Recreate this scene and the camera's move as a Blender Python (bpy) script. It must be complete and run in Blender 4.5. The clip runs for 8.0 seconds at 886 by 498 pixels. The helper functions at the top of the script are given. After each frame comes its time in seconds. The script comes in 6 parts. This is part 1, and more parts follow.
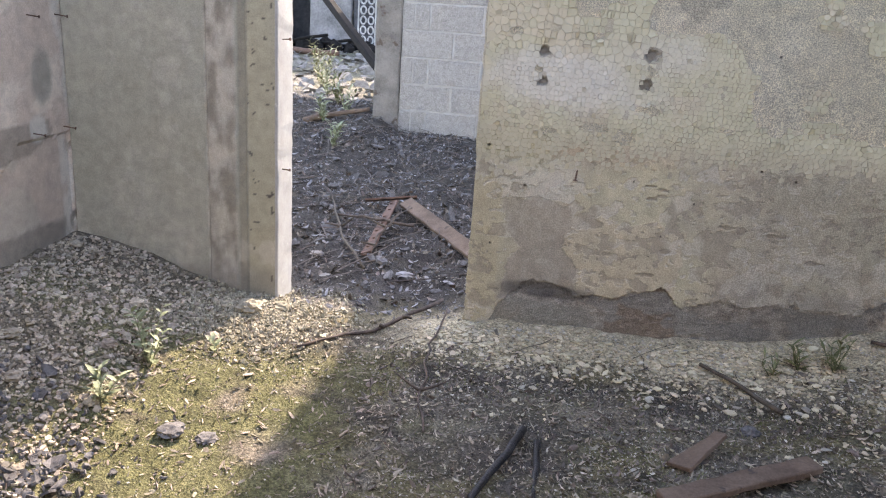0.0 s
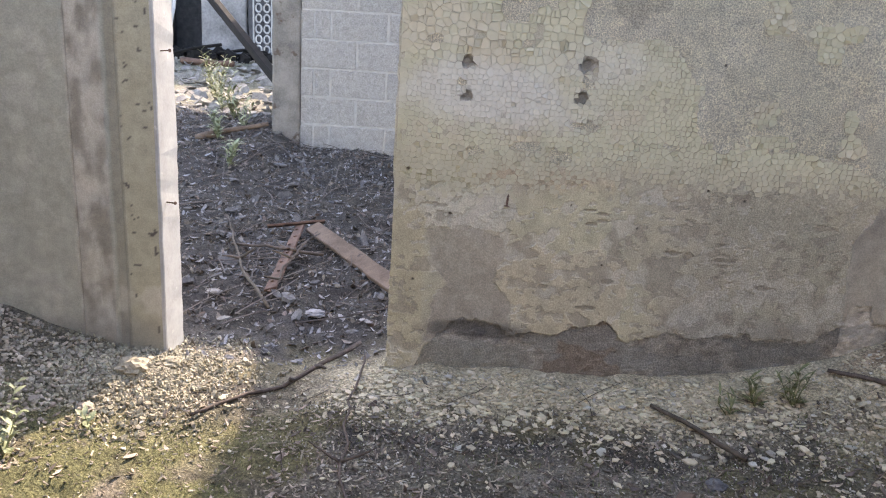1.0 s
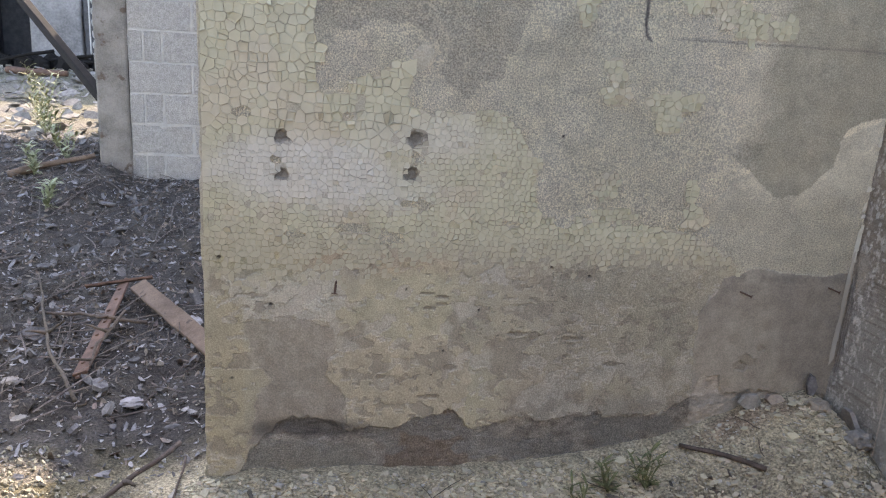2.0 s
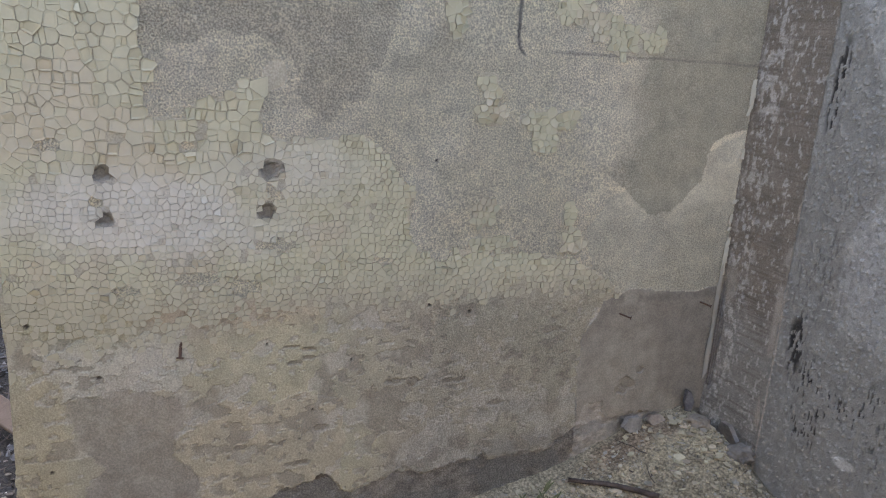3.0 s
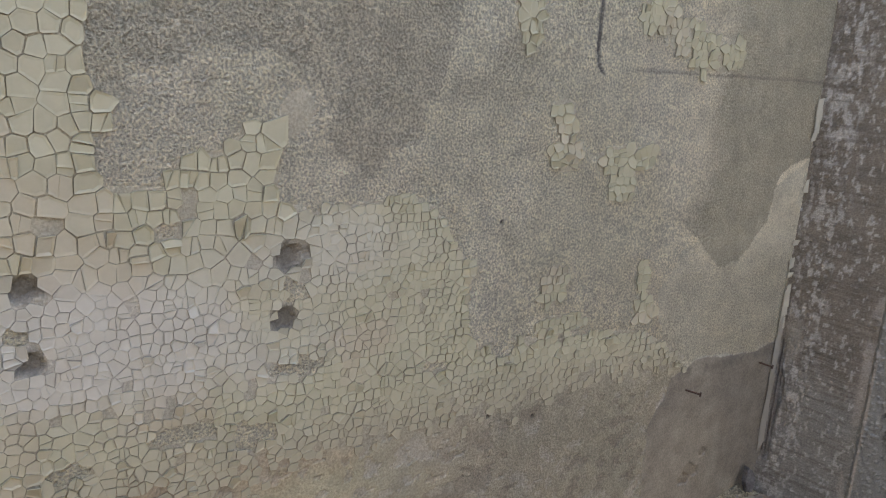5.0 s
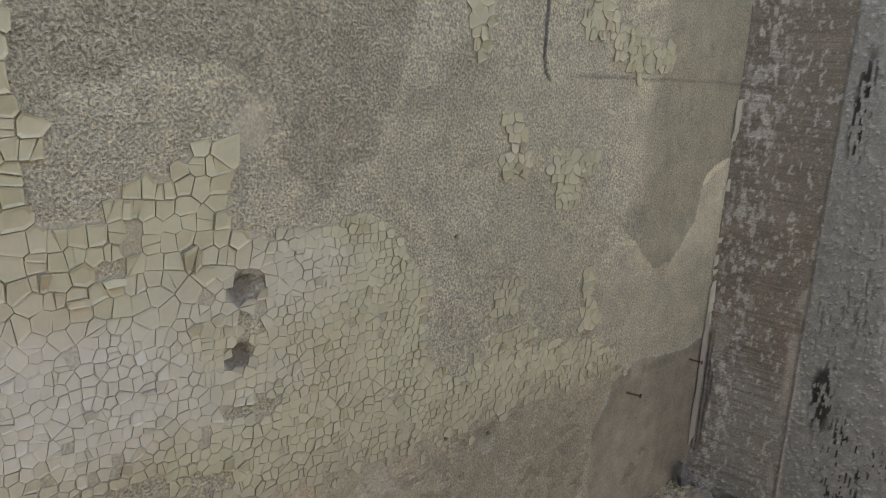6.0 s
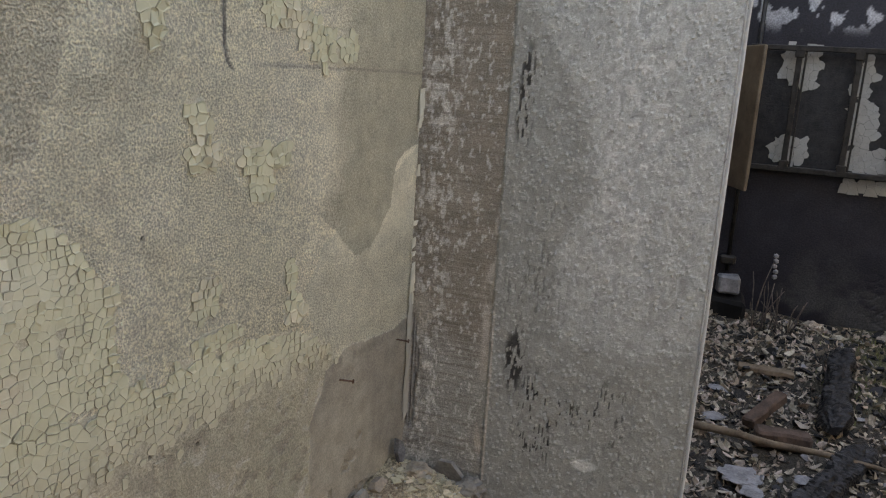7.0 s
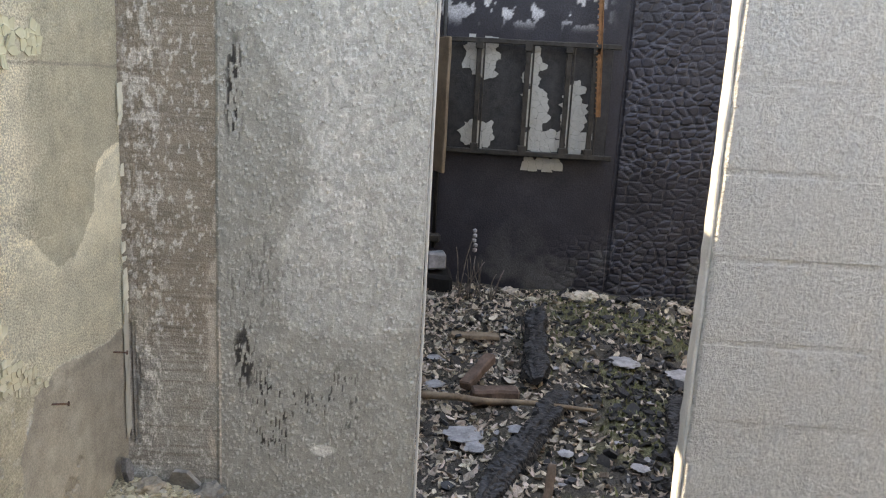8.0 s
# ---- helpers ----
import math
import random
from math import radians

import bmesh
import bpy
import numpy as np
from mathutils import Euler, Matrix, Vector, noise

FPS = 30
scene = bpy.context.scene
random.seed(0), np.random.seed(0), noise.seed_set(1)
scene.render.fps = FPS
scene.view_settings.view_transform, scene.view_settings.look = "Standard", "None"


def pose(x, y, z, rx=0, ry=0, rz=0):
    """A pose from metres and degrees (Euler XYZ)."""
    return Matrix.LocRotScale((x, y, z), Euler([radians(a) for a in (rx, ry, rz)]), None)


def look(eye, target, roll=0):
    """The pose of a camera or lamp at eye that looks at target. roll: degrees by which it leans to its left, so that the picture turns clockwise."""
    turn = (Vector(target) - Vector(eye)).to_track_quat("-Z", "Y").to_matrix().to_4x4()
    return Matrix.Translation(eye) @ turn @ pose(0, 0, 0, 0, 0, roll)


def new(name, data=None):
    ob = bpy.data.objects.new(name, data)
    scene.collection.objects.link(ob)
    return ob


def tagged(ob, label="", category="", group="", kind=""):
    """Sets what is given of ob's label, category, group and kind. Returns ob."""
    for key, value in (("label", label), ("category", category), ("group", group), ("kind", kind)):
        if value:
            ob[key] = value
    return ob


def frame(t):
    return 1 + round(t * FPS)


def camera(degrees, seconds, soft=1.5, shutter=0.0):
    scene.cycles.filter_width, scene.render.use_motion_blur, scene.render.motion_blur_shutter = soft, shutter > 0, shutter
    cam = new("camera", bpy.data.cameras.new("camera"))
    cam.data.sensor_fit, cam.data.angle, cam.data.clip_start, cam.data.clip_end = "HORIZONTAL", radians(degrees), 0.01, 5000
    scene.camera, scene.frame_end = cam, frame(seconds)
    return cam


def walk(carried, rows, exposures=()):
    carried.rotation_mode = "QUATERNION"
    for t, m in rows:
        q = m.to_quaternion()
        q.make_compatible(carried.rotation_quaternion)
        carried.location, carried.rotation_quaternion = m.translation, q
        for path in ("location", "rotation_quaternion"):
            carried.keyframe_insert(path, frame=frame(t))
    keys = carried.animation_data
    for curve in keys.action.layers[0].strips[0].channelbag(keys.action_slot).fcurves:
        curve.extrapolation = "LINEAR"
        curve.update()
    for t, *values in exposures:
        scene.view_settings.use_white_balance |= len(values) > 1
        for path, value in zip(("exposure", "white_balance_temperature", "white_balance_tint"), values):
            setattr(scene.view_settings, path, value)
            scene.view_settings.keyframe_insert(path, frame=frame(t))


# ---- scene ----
cam = camera(58.6, 8.0, soft=1.15)
PATH = [
    (0, (-0.02, 0.137, 1.079), (-0.268, 2.028, 0.479), 3.8),
    (0.5, (-0.03, 0.223, 1.038), (-0.135, 2.136, 0.464), 3.7),
    (1, (-0.095, 0.469, 1.065), (-0.111, 2.387, 0.498), 3.6),
    (1.5, (-0.089, 0.666, 1.187), (-0.009, 2.581, 0.614), 3.7),
    (2, (0.03, 0.761, 1.252), (0.331, 2.656, 0.689), 3.9),
    (2.2, (0.049, 0.799, 1.264), (0.453, 2.677, 0.705), 4.0),
    (3.3, (-0.082, 1.139, 1.267), (0.76, 2.878, 0.749), 4.1),
    (3.5, (-0.098, 1.196, 1.273), (0.793, 2.912, 0.762), 4.0),
    (4, (-0.121, 1.384, 1.25), (0.895, 3.031, 0.748), 4.1),
    (4.5, (-0.15, 1.582, 1.251), (0.988, 3.151, 0.758), 4.2),
    (4.7, (-0.168, 1.649, 1.243), (0.968, 3.223, 0.761), 3.9),
    (5.8, (-0.245, 1.862, 1.249), (1.018, 3.339, 0.774), 3.4),
    (6, (-0.242, 1.865, 1.253), (1.126, 3.247, 0.784), 3.5),
    (6.5, (-0.229, 1.871, 1.251), (1.377, 2.973, 0.795), 3.6),
    (7, (-0.218, 1.861, 1.246), (1.566, 2.652, 0.806), 3.6),
    (7.5, (-0.226, 1.869, 1.242), (1.675, 2.317, 0.814), 3.3),
    (8, (-0.25, 1.882, 1.251), (1.703, 1.97, 0.828), 3.2),
]
EXPOSURES = [(0, 3.12, 8100, 21), (2.2, 2.92, 8200, 20), (4.7, 2.8, 8700, 20), (5.8, 2.63, 9700, 17), (6.5, 2.6, 9800, 16), (7, 2.82, 9900, 16), (7.5, 3.24, 9800, 16), (8, 3.55, 9600, 14)]
walk(cam, [(t, look(eye, target, roll)) for t, eye, target, roll in PATH], EXPOSURES)

# ---- world and sun ----
SUN = Vector((0.25, 1.0, 0.85)).normalized()
world = bpy.data.worlds.new("sky")
scene.world = world
world.use_nodes = True
wn = world.node_tree
sky = wn.nodes.new("ShaderNodeTexSky")
sky.sky_type, sky.sun_disc = "NISHITA", False
sky.sun_elevation = math.asin(SUN.z)
sky.sun_rotation = math.atan2(SUN.x, SUN.y)
wn.links.new(sky.outputs[0], wn.nodes["Background"].inputs[0])
wn.nodes["Background"].inputs[1].default_value = 0.15
lamp = bpy.data.lights.new("sun", "SUN")
lamp.energy, lamp.angle, lamp.color = 1.6, radians(0.5), (1.0, 0.95, 0.86)
new("sun", lamp).matrix_world = look(SUN * 40, (0, 0, 0))


# ---- small tools ----
def vnoise(x, y, s=0.0):
    """Smooth value noise, 0 to 1, on arrays."""
    x, y = np.asarray(x, float), np.asarray(y, float)
    i, j = np.floor(x), np.floor(y)
    fx, fy = x - i, y - j
    fx, fy = fx * fx * (3 - 2 * fx), fy * fy * (3 - 2 * fy)

    def h(a, b):
        v = np.sin(a * 127.1 + b * 311.7 + s * 74.7) * 43758.5453
        return v - np.floor(v)

    low = h(i, j) * (1 - fx) + h(i + 1, j) * fx
    high = h(i, j + 1) * (1 - fx) + h(i + 1, j + 1) * fx
    return low * (1 - fy) + high * fy


def fbm(x, y, s=0.0, octaves=4):
    total, size, norm = 0.0, 1.0, 0.0
    for k in range(octaves):
        total = total + size * vnoise(np.asarray(x) * 2 ** k + 17.3 * k, np.asarray(y) * 2 ** k - 9.1 * k, s + k)
        norm += size
        size *= 0.5
    return total / norm


def ramp(v, a, b):
    t = np.clip((np.asarray(v, float) - a) / (b - a), 0, 1)
    return t * t * (3 - 2 * t)


def blob(x, y, cx, cy, rx, ry, s=0.0, wob=0.35, soft=0.06, scale=14.0):
    """1 inside a ragged ellipse, 0 outside."""
    x, y = np.broadcast_arrays(np.asarray(x, float), np.asarray(y, float))
    out, far = np.zeros(x.shape), 1.2 + wob + soft
    near = (np.abs(x - cx) < far * rx) & (np.abs(y - cy) < far * ry)
    a, b = x[near], y[near]
    d = np.hypot((a - cx) / rx, (b - cy) / ry) + wob * (fbm(a * scale, b * scale, s) - 0.5) * 2
    out[near] = 1 - ramp(d, 1 - soft, 1 + soft)
    return out


def inside(x, y, corners, s=0.0, wob=0.025, scale=16.0):
    """Whether points lie in an outline whose edge is made ragged by noise."""
    X, Y = np.broadcast_arrays(np.asarray(x, float), np.asarray(y, float))
    out = np.zeros(X.shape)
    lo, hi = np.min(corners, axis=0) - wob, np.max(corners, axis=0) + wob
    near = (X > lo[0]) & (X < hi[0]) & (Y > lo[1]) & (Y < hi[1])
    x, y = X[near], Y[near]
    x, y = x + wob * 2 * (fbm(x * scale, y * scale, s) - 0.5), y + wob * 2 * (fbm(x * scale + 31, y * scale, s + 5) - 0.5)
    hit = np.zeros(x.shape, bool)
    n = len(corners)
    for k in range(n):
        (ax, ay), (bx, by) = corners[k], corners[(k + 1) % n]
        if ay != by:
            hit ^= ((ay > y) != (by > y)) & (x < (bx - ax) * (y - ay) / (by - ay) + ax)
    out[near] = hit
    return out


def mixc(a, b, f):
    f = np.asarray(f)[..., None]
    return np.asarray(a) * (1 - f) + np.asarray(b) * f


def mesh_of(name, verts, faces, material=None, smooth=False, tint=None, grain=None):
    me = bpy.data.meshes.new(name)
    me.from_pydata(verts.tolist() if isinstance(verts, np.ndarray) else verts, [], faces.tolist() if isinstance(faces, np.ndarray) else faces)
    if material:
        me.materials.append(material)
    if tint is not None:
        rgba = np.ones((len(me.vertices), 4), np.float32)
        rgba[:, :3] = tint
        me.attributes.new("tint", "FLOAT_COLOR", "POINT").data.foreach_set("color", rgba.ravel())
    if grain is not None:
        me.attributes.new("grain", "FLOAT", "POINT").data.foreach_set("value", np.asarray(grain, np.float32))
    if smooth:
        me.polygons.foreach_set("use_smooth", np.ones(len(me.polygons), bool))
    me.update()
    return me


def thing(name, label, category, group="", kind="", data=None, at=None):
    ob = new(name, data)
    if at is not None:
        ob.matrix_basis = at
    return tagged(ob, label, category, group, kind)


def part(name, data, parent, label="", at=None, kind=""):
    """data: a mesh, or a bmesh with one material as (bm, material)."""
    if isinstance(data, tuple):
        bm, material = data
        data = bpy.data.meshes.new(name)
        bm.to_mesh(data)
        bm.free()
        data.materials.append(material)
    ob = new(name, data)
    ob.parent = parent
    if at is not None:
        ob.matrix_basis = at
    return tagged(ob, label, "", "", kind)


def box_bm(sx, sy, sz, bevel=0.004, cuts=0, rough=0.0, seed=0):
    """A bevelled box round its centre; cuts along its longest side and rough push its edges about."""
    bm = bmesh.new()
    bmesh.ops.create_cube(bm, size=1.0)
    bmesh.ops.scale(bm, vec=(sx, sy, sz), verts=bm.verts)
    if bevel:
        bmesh.ops.bevel(bm, geom=bm.edges[:], offset=bevel, segments=1, affect="EDGES", clamp_overlap=True)
    if cuts:
        ax = max(range(3), key=lambda k: (sx, sy, sz)[k])
        long = [e for e in bm.edges if abs((e.verts[0].co - e.verts[1].co)[ax]) > 0.7 * (sx, sy, sz)[ax]]
        bmesh.ops.subdivide_edges(bm, edges=long, cuts=cuts, use_grid_fill=True)
    if rough:
        for v in bm.verts:
            v.co += rough * (noise.noise_vector(v.co * (0.6 / max(rough * 6, 0.02)) + Vector((seed * 7.1, 0, 0))))
    return bm


def box_mesh(name, material, *args, **kw):
    bm = box_bm(*args, **kw)
    me = bpy.data.meshes.new(name)
    bm.to_mesh(me)
    bm.free()
    me.materials.append(material)
    return me


def tube(points, radii, sides=6, base=0):
    """Vertices and faces of a closed tube along points."""
    pts = [Vector(p) for p in points]
    verts, faces = [], []
    for k, p in enumerate(pts):
        way = (pts[min(k + 1, len(pts) - 1)] - pts[max(k - 1, 0)]).normalized()
        side = way.cross(Vector((0, 0, 1)) if abs(way.z) < 0.9 else Vector((1, 0, 0))).normalized()
        up = side.cross(way)
        for a in range(sides):
            ang = 2 * math.pi * a / sides
            verts.append(tuple(p + radii[k] * (math.cos(ang) * side + math.sin(ang) * up)))
    for k in range(len(pts) - 1):
        for a in range(sides):
            b = (a + 1) % sides
            faces.append((base + k * sides + a, base + k * sides + b, base + (k + 1) * sides + b, base + (k + 1) * sides + a))
    faces.append(tuple(base + a for a in range(sides))[::-1])
    faces.append(tuple(base + (len(pts) - 1) * sides + a for a in range(sides)))
    return verts, faces


def wander(a, b, n, amount, rng, sag=0.0):
    """A crooked line of n points from a to b."""
    a, b = Vector(a), Vector(b)
    out, off = [], Vector()
    for k in range(n):
        f = k / (n - 1)
        off += Vector((rng.uniform(-1, 1), rng.uniform(-1, 1), rng.uniform(-1, 1) * 0.4)) * amount
        out.append(a.lerp(b, f) + off * math.sin(math.pi * f) + Vector((0, 0, -sag * math.sin(math.pi * f))))
    return out


# ---- materials ----
def shade(name, dark, light, scale=8.0, fine=90.0, bump=0.3, depth=0.002, rough=0.9, metal=0.0, spread=0.0, tint=False, spots=None, spot_scale=25.0, spot_at=0.62, stretch=(1, 1, 1), grain=False, sand=0.0):
    """A two-scale procedural surface at world size. spread: how much single pieces differ; tint: colour from the mesh; spots: a third colour in patches."""
    m = bpy.data.materials.new(name)
    m.use_nodes = True
    nt = m.node_tree
    N, L = nt.nodes.new, nt.links.new
    bsdf = nt.nodes["Principled BSDF"]
    geo = N("ShaderNodeNewGeometry")
    mp = N("ShaderNodeMapping")
    mp.inputs["Scale"].default_value = stretch
    L(geo.outputs["Position"], mp.inputs[0])

    def tex(sc, detail=6.0, r=0.6):
        t = N("ShaderNodeTexNoise")
        t.inputs["Scale"].default_value, t.inputs["Detail"].default_value, t.inputs["Roughness"].default_value = sc, detail, r
        L(mp.outputs[0], t.inputs["Vector"])
        return t.outputs[0]

    def math_(op, a, b):
        k = N("ShaderNodeMath")
        k.operation = op
        for n_, v in enumerate((a, b)):
            if isinstance(v, (int, float)):
                k.inputs[n_].default_value = v
            else:
                L(v, k.inputs[n_])
        return k.outputs[0]

    def mix(f, a, b, mode="MIX"):
        k = N("ShaderNodeMix")
        k.data_type, k.blend_type = "RGBA", mode
        for sock, v in ((k.inputs[0], f), (k.inputs[6], a), (k.inputs[7], b)):
            if isinstance(v, (int, float)):
                sock.default_value = v
            elif isinstance(v, tuple):
                sock.default_value = (*v, 1)
            else:
                L(v, sock)
        return k.outputs[2]

    big, small = tex(scale), tex(fine, 3.0, 0.62) if grain else tex(fine, 4.0, 0.7)
    both = math_("ADD", math_("MULTIPLY", big, 0.6), math_("MULTIPLY", small, 0.4))
    rr = N("ShaderNodeMapRange")
    rr.inputs[1].default_value, rr.inputs[2].default_value = 0.36, 0.64
    L(both, rr.inputs[0])
    colour = mix(rr.outputs[0], dark, light)
    if tint:
        at = N("ShaderNodeAttribute")
        at.attribute_name = "tint"
        colour = mix(1.0, at.outputs["Color"], colour, "MULTIPLY")
    if spots:
        sp = N("ShaderNodeMapRange")
        sp.inputs[1].default_value, sp.inputs[2].default_value = spot_at, spot_at + 0.05
        L(tex(spot_scale, 5.0, 0.65), sp.inputs[0])
        colour = mix(sp.outputs[0], colour, spots)
    if spread:
        info = N("ShaderNodeObjectInfo")
        rnd = math_("FRACT", math_("ADD", geo.outputs["Random Per Island"], info.outputs["Random"]), 0.0)
        hs = N("ShaderNodeHueSaturation")
        L(colour, hs.inputs["Color"])
        L(math_("ADD", math_("MULTIPLY", rnd, spread), 1 - spread * 0.55), hs.inputs["Value"])
        L(math_("ADD", math_("MULTIPLY", math_("FRACT", math_("MULTIPLY", rnd, 7.31), 0.0), spread * 0.06), 0.5 - spread * 0.03), hs.inputs["Hue"])
        colour = hs.outputs[0]
    L(colour, bsdf.inputs["Base Color"])
    bsdf.inputs["Metallic"].default_value = metal
    rg = N("ShaderNodeMapRange")
    rg.inputs[3].default_value, rg.inputs[4].default_value = max(rough - 0.12, 0.05), min(rough + 0.1, 1.0)
    L(small, rg.inputs[0])
    L(rg.outputs[0], bsdf.inputs["Roughness"])
    bsdf.inputs["Specular IOR Level"].default_value = 0.3
    bp = N("ShaderNodeBump")
    bp.inputs["Distance"].default_value = depth
    L(both, bp.inputs["Height"])
    if grain or sand:
        ga2 = N("ShaderNodeAttribute")
        ga2.attribute_name = "grain"
        sr = N("ShaderNodeMapRange")
        sr.inputs[1].default_value, sr.inputs[2].default_value, sr.inputs[3].default_value, sr.inputs[4].default_value = 0.40, 0.62, 0.48, 1.5
        L(small, sr.inputs[0])
        grey = N("ShaderNodeCombineColor")
        for k in range(3):
            L(sr.outputs[0], grey.inputs[k])
        L(mix(math_("MULTIPLY", ga2.outputs["Fac"], 0.52) if grain else sand, colour, mix(1.0, colour, grey.outputs[0], "MULTIPLY")), bsdf.inputs["Base Color"])
        L(math_("ADD", math_("MULTIPLY", big, 0.3), small), bp.inputs["Height"])
    if grain:
        ga = N("ShaderNodeAttribute")
        ga.attribute_name = "grain"
        L(math_("MULTIPLY", ga.outputs["Fac"], bump), bp.inputs["Strength"])
    else:
        bp.inputs["Strength"].default_value = bump
    L(bp.outputs[0], bsdf.inputs["Normal"])
    return m


PLASTER = shade("wall_plaster", (0.80, 0.80, 0.80), (1.14, 1.13, 1.12), scale=26, fine=250, bump=1.0, depth=0.018, rough=0.92, tint=True, grain=True)
FLAKE = shade("flaking_paint", (0.93, 0.93, 0.92), (1.06, 1.06, 1.06), scale=18, fine=120, bump=0.25, depth=0.001, rough=0.75, tint=True, spread=0.06)
SOIL = shade("soil", (0.5, 0.5, 0.5), (1.4, 1.38, 1.34), scale=22, fine=130, bump=1.0, depth=0.012, rough=1.0, tint=True, sand=0.6)
CONCRETE = shade("old_concrete", (0.15, 0.135, 0.115), (0.30, 0.275, 0.24), scale=6, fine=140, bump=0.6, depth=0.003, spots=(0.15, 0.13, 0.11), spot_scale=9)
COLUMN = shade("stained_column", (0.10, 0.094, 0.086), (0.24, 0.225, 0.205), scale=7, fine=120, bump=0.8, depth=0.004, spots=(0.09, 0.07, 0.055), spot_scale=8, spot_at=0.58)
BLOCK = shade("concrete_block", (0.46, 0.46, 0.44), (0.60, 0.60, 0.575), scale=55, fine=115, bump=1.0, depth=0.024, rough=0.95, spread=0.06, sand=0.14, spots=(0.30, 0.297, 0.28), spot_scale=70, spot_at=0.66)
HOUSE_BLOCK = shade("weathered_block", (0.29, 0.282, 0.27), (0.42, 0.41, 0.392), scale=40, fine=150, bump=1.0, depth=0.014, rough=0.95, spread=0.12, sand=0.3, spots=(0.22, 0.21, 0.195), spot_scale=45, spot_at=0.64)
CLOD = shade("grey_clod", (0.05, 0.049, 0.052), (0.185, 0.18, 0.18), scale=35, fine=160, bump=0.9, depth=0.005, spread=0.5)
CRUMB = shade("plaster_crumbs", (0.20, 0.183, 0.135), (0.41, 0.375, 0.285), scale=35, fine=160, bump=0.8, depth=0.004, spread=0.6)
LITTER = shade("fine_litter", (0.085, 0.073, 0.058), (0.42, 0.37, 0.29), scale=30, fine=160, bump=0.3, depth=0.001, rough=0.8, spread=0.9)
MORTAR = shade("block_mortar", (0.27, 0.267, 0.255), (0.38, 0.375, 0.36), scale=25, fine=150, bump=0.6, depth=0.003)
WHITEWASH = shade("white_paint", (0.30, 0.30, 0.285), (0.41, 0.41, 0.395), scale=12, fine=110, bump=0.5, depth=0.003, spots=(0.5, 0.48, 0.44), spot_at=0.66)
CHIP = shade("plaster_chips", (0.38, 0.333, 0.235), (0.57, 0.507, 0.37), scale=30, fine=160, bump=0.4, depth=0.002, spread=0.5)
WHITE_CHIP = shade("white_chips", (0.26, 0.245, 0.20), (0.52, 0.50, 0.44), scale=30, fine=160, bump=0.3, depth=0.001, spread=0.5)
LEAF = shade("dead_leaves", (0.055, 0.046, 0.04), (0.19, 0.155, 0.125), scale=30, fine=160, bump=0.3, depth=0.001, rough=0.45, spread=0.9)
PALE_LEAF = shade("weathered_leaves", (0.17, 0.137, 0.105), (0.52, 0.44, 0.355), scale=30, fine=160, bump=0.3, depth=0.001, rough=0.75, spread=0.8)
TWIG = shade("dry_twig", (0.045, 0.036, 0.03), (0.13, 0.105, 0.085), scale=40, fine=200, bump=0.5, depth=0.001, spread=0.5)
ASH_LEAF = shade("grey_wet_leaves", (0.085, 0.083, 0.086), (0.30, 0.295, 0.30), scale=30, fine=160, bump=0.3, depth=0.001, rough=0.5, spread=0.8)
PALE_TWIG = shade("grey_twig", (0.05, 0.044, 0.042), (0.18, 0.155, 0.14), scale=40, fine=200, bump=0.5, depth=0.001, spread=0.6)
MOSS = shade("moss", (0.105, 0.12, 0.04), (0.25, 0.262, 0.12), scale=12, fine=90, bump=0.2, rough=0.9, spread=0.6)
GREEN = shade("weed_leaf", (0.15, 0.18, 0.10), (0.31, 0.345, 0.225), scale=30, fine=120, bump=0.2, rough=0.6, spread=0.4)
OLIVE = shade("dull_weed_leaf", (0.075, 0.085, 0.038), (0.20, 0.21, 0.10), scale=30, fine=120, bump=0.2, rough=0.7, spread=0.4)
RED_WOOD = shade("weathered_red_wood", (0.075, 0.052, 0.039), (0.175, 0.127, 0.096), scale=10, fine=120, bump=0.6, depth=0.002, spots=(0.06, 0.045, 0.04), spot_scale=14)
RUST = shade("rusty_iron", (0.06, 0.035, 0.027), (0.16, 0.095, 0.07), scale=18, fine=160, bump=0.5, depth=0.001, rough=0.8)
CHAR = shade("charred_wood", (0.008, 0.008, 0.009), (0.035, 0.034, 0.036), scale=18, fine=120, bump=1.0, depth=0.006, rough=0.5)
SOOT = shade("sooty_wall", (0.7, 0.7, 0.72), (1.3, 1.3, 1.3), scale=9, fine=120, bump=0.8, depth=0.004, rough=0.48, tint=True, grain=True)
IRON = shade("sooty_iron", (0.012, 0.0115, 0.011), (0.05, 0.045, 0.04), scale=25, fine=150, bump=0.4, depth=0.001, rough=0.55, metal=0.4)
COPPER = shade("orange_rusty_steel", (0.12, 0.06, 0.03), (0.29, 0.15, 0.075), scale=30, fine=160, bump=0.4, depth=0.001, rough=0.5, metal=0.5)
PALE_WOOD = shade("pale_wood", (0.09, 0.064, 0.045), (0.24, 0.18, 0.125), scale=14, fine=120, bump=0.4, depth=0.001)
TAN_BOARD = shade("tan_board", (0.095, 0.068, 0.046), (0.20, 0.148, 0.10), scale=9, fine=120, bump=0.3, depth=0.001)
HEAP = shade("brown_rubble", (0.20, 0.172, 0.136), (0.48, 0.42, 0.335), scale=20, fine=120, bump=0.7, depth=0.004, spread=0.6)
STONE = shade("rubble_stone", (0.13, 0.12, 0.11), (0.34, 0.32, 0.29), scale=20, fine=120, bump=0.7, depth=0.004, spread=0.5)
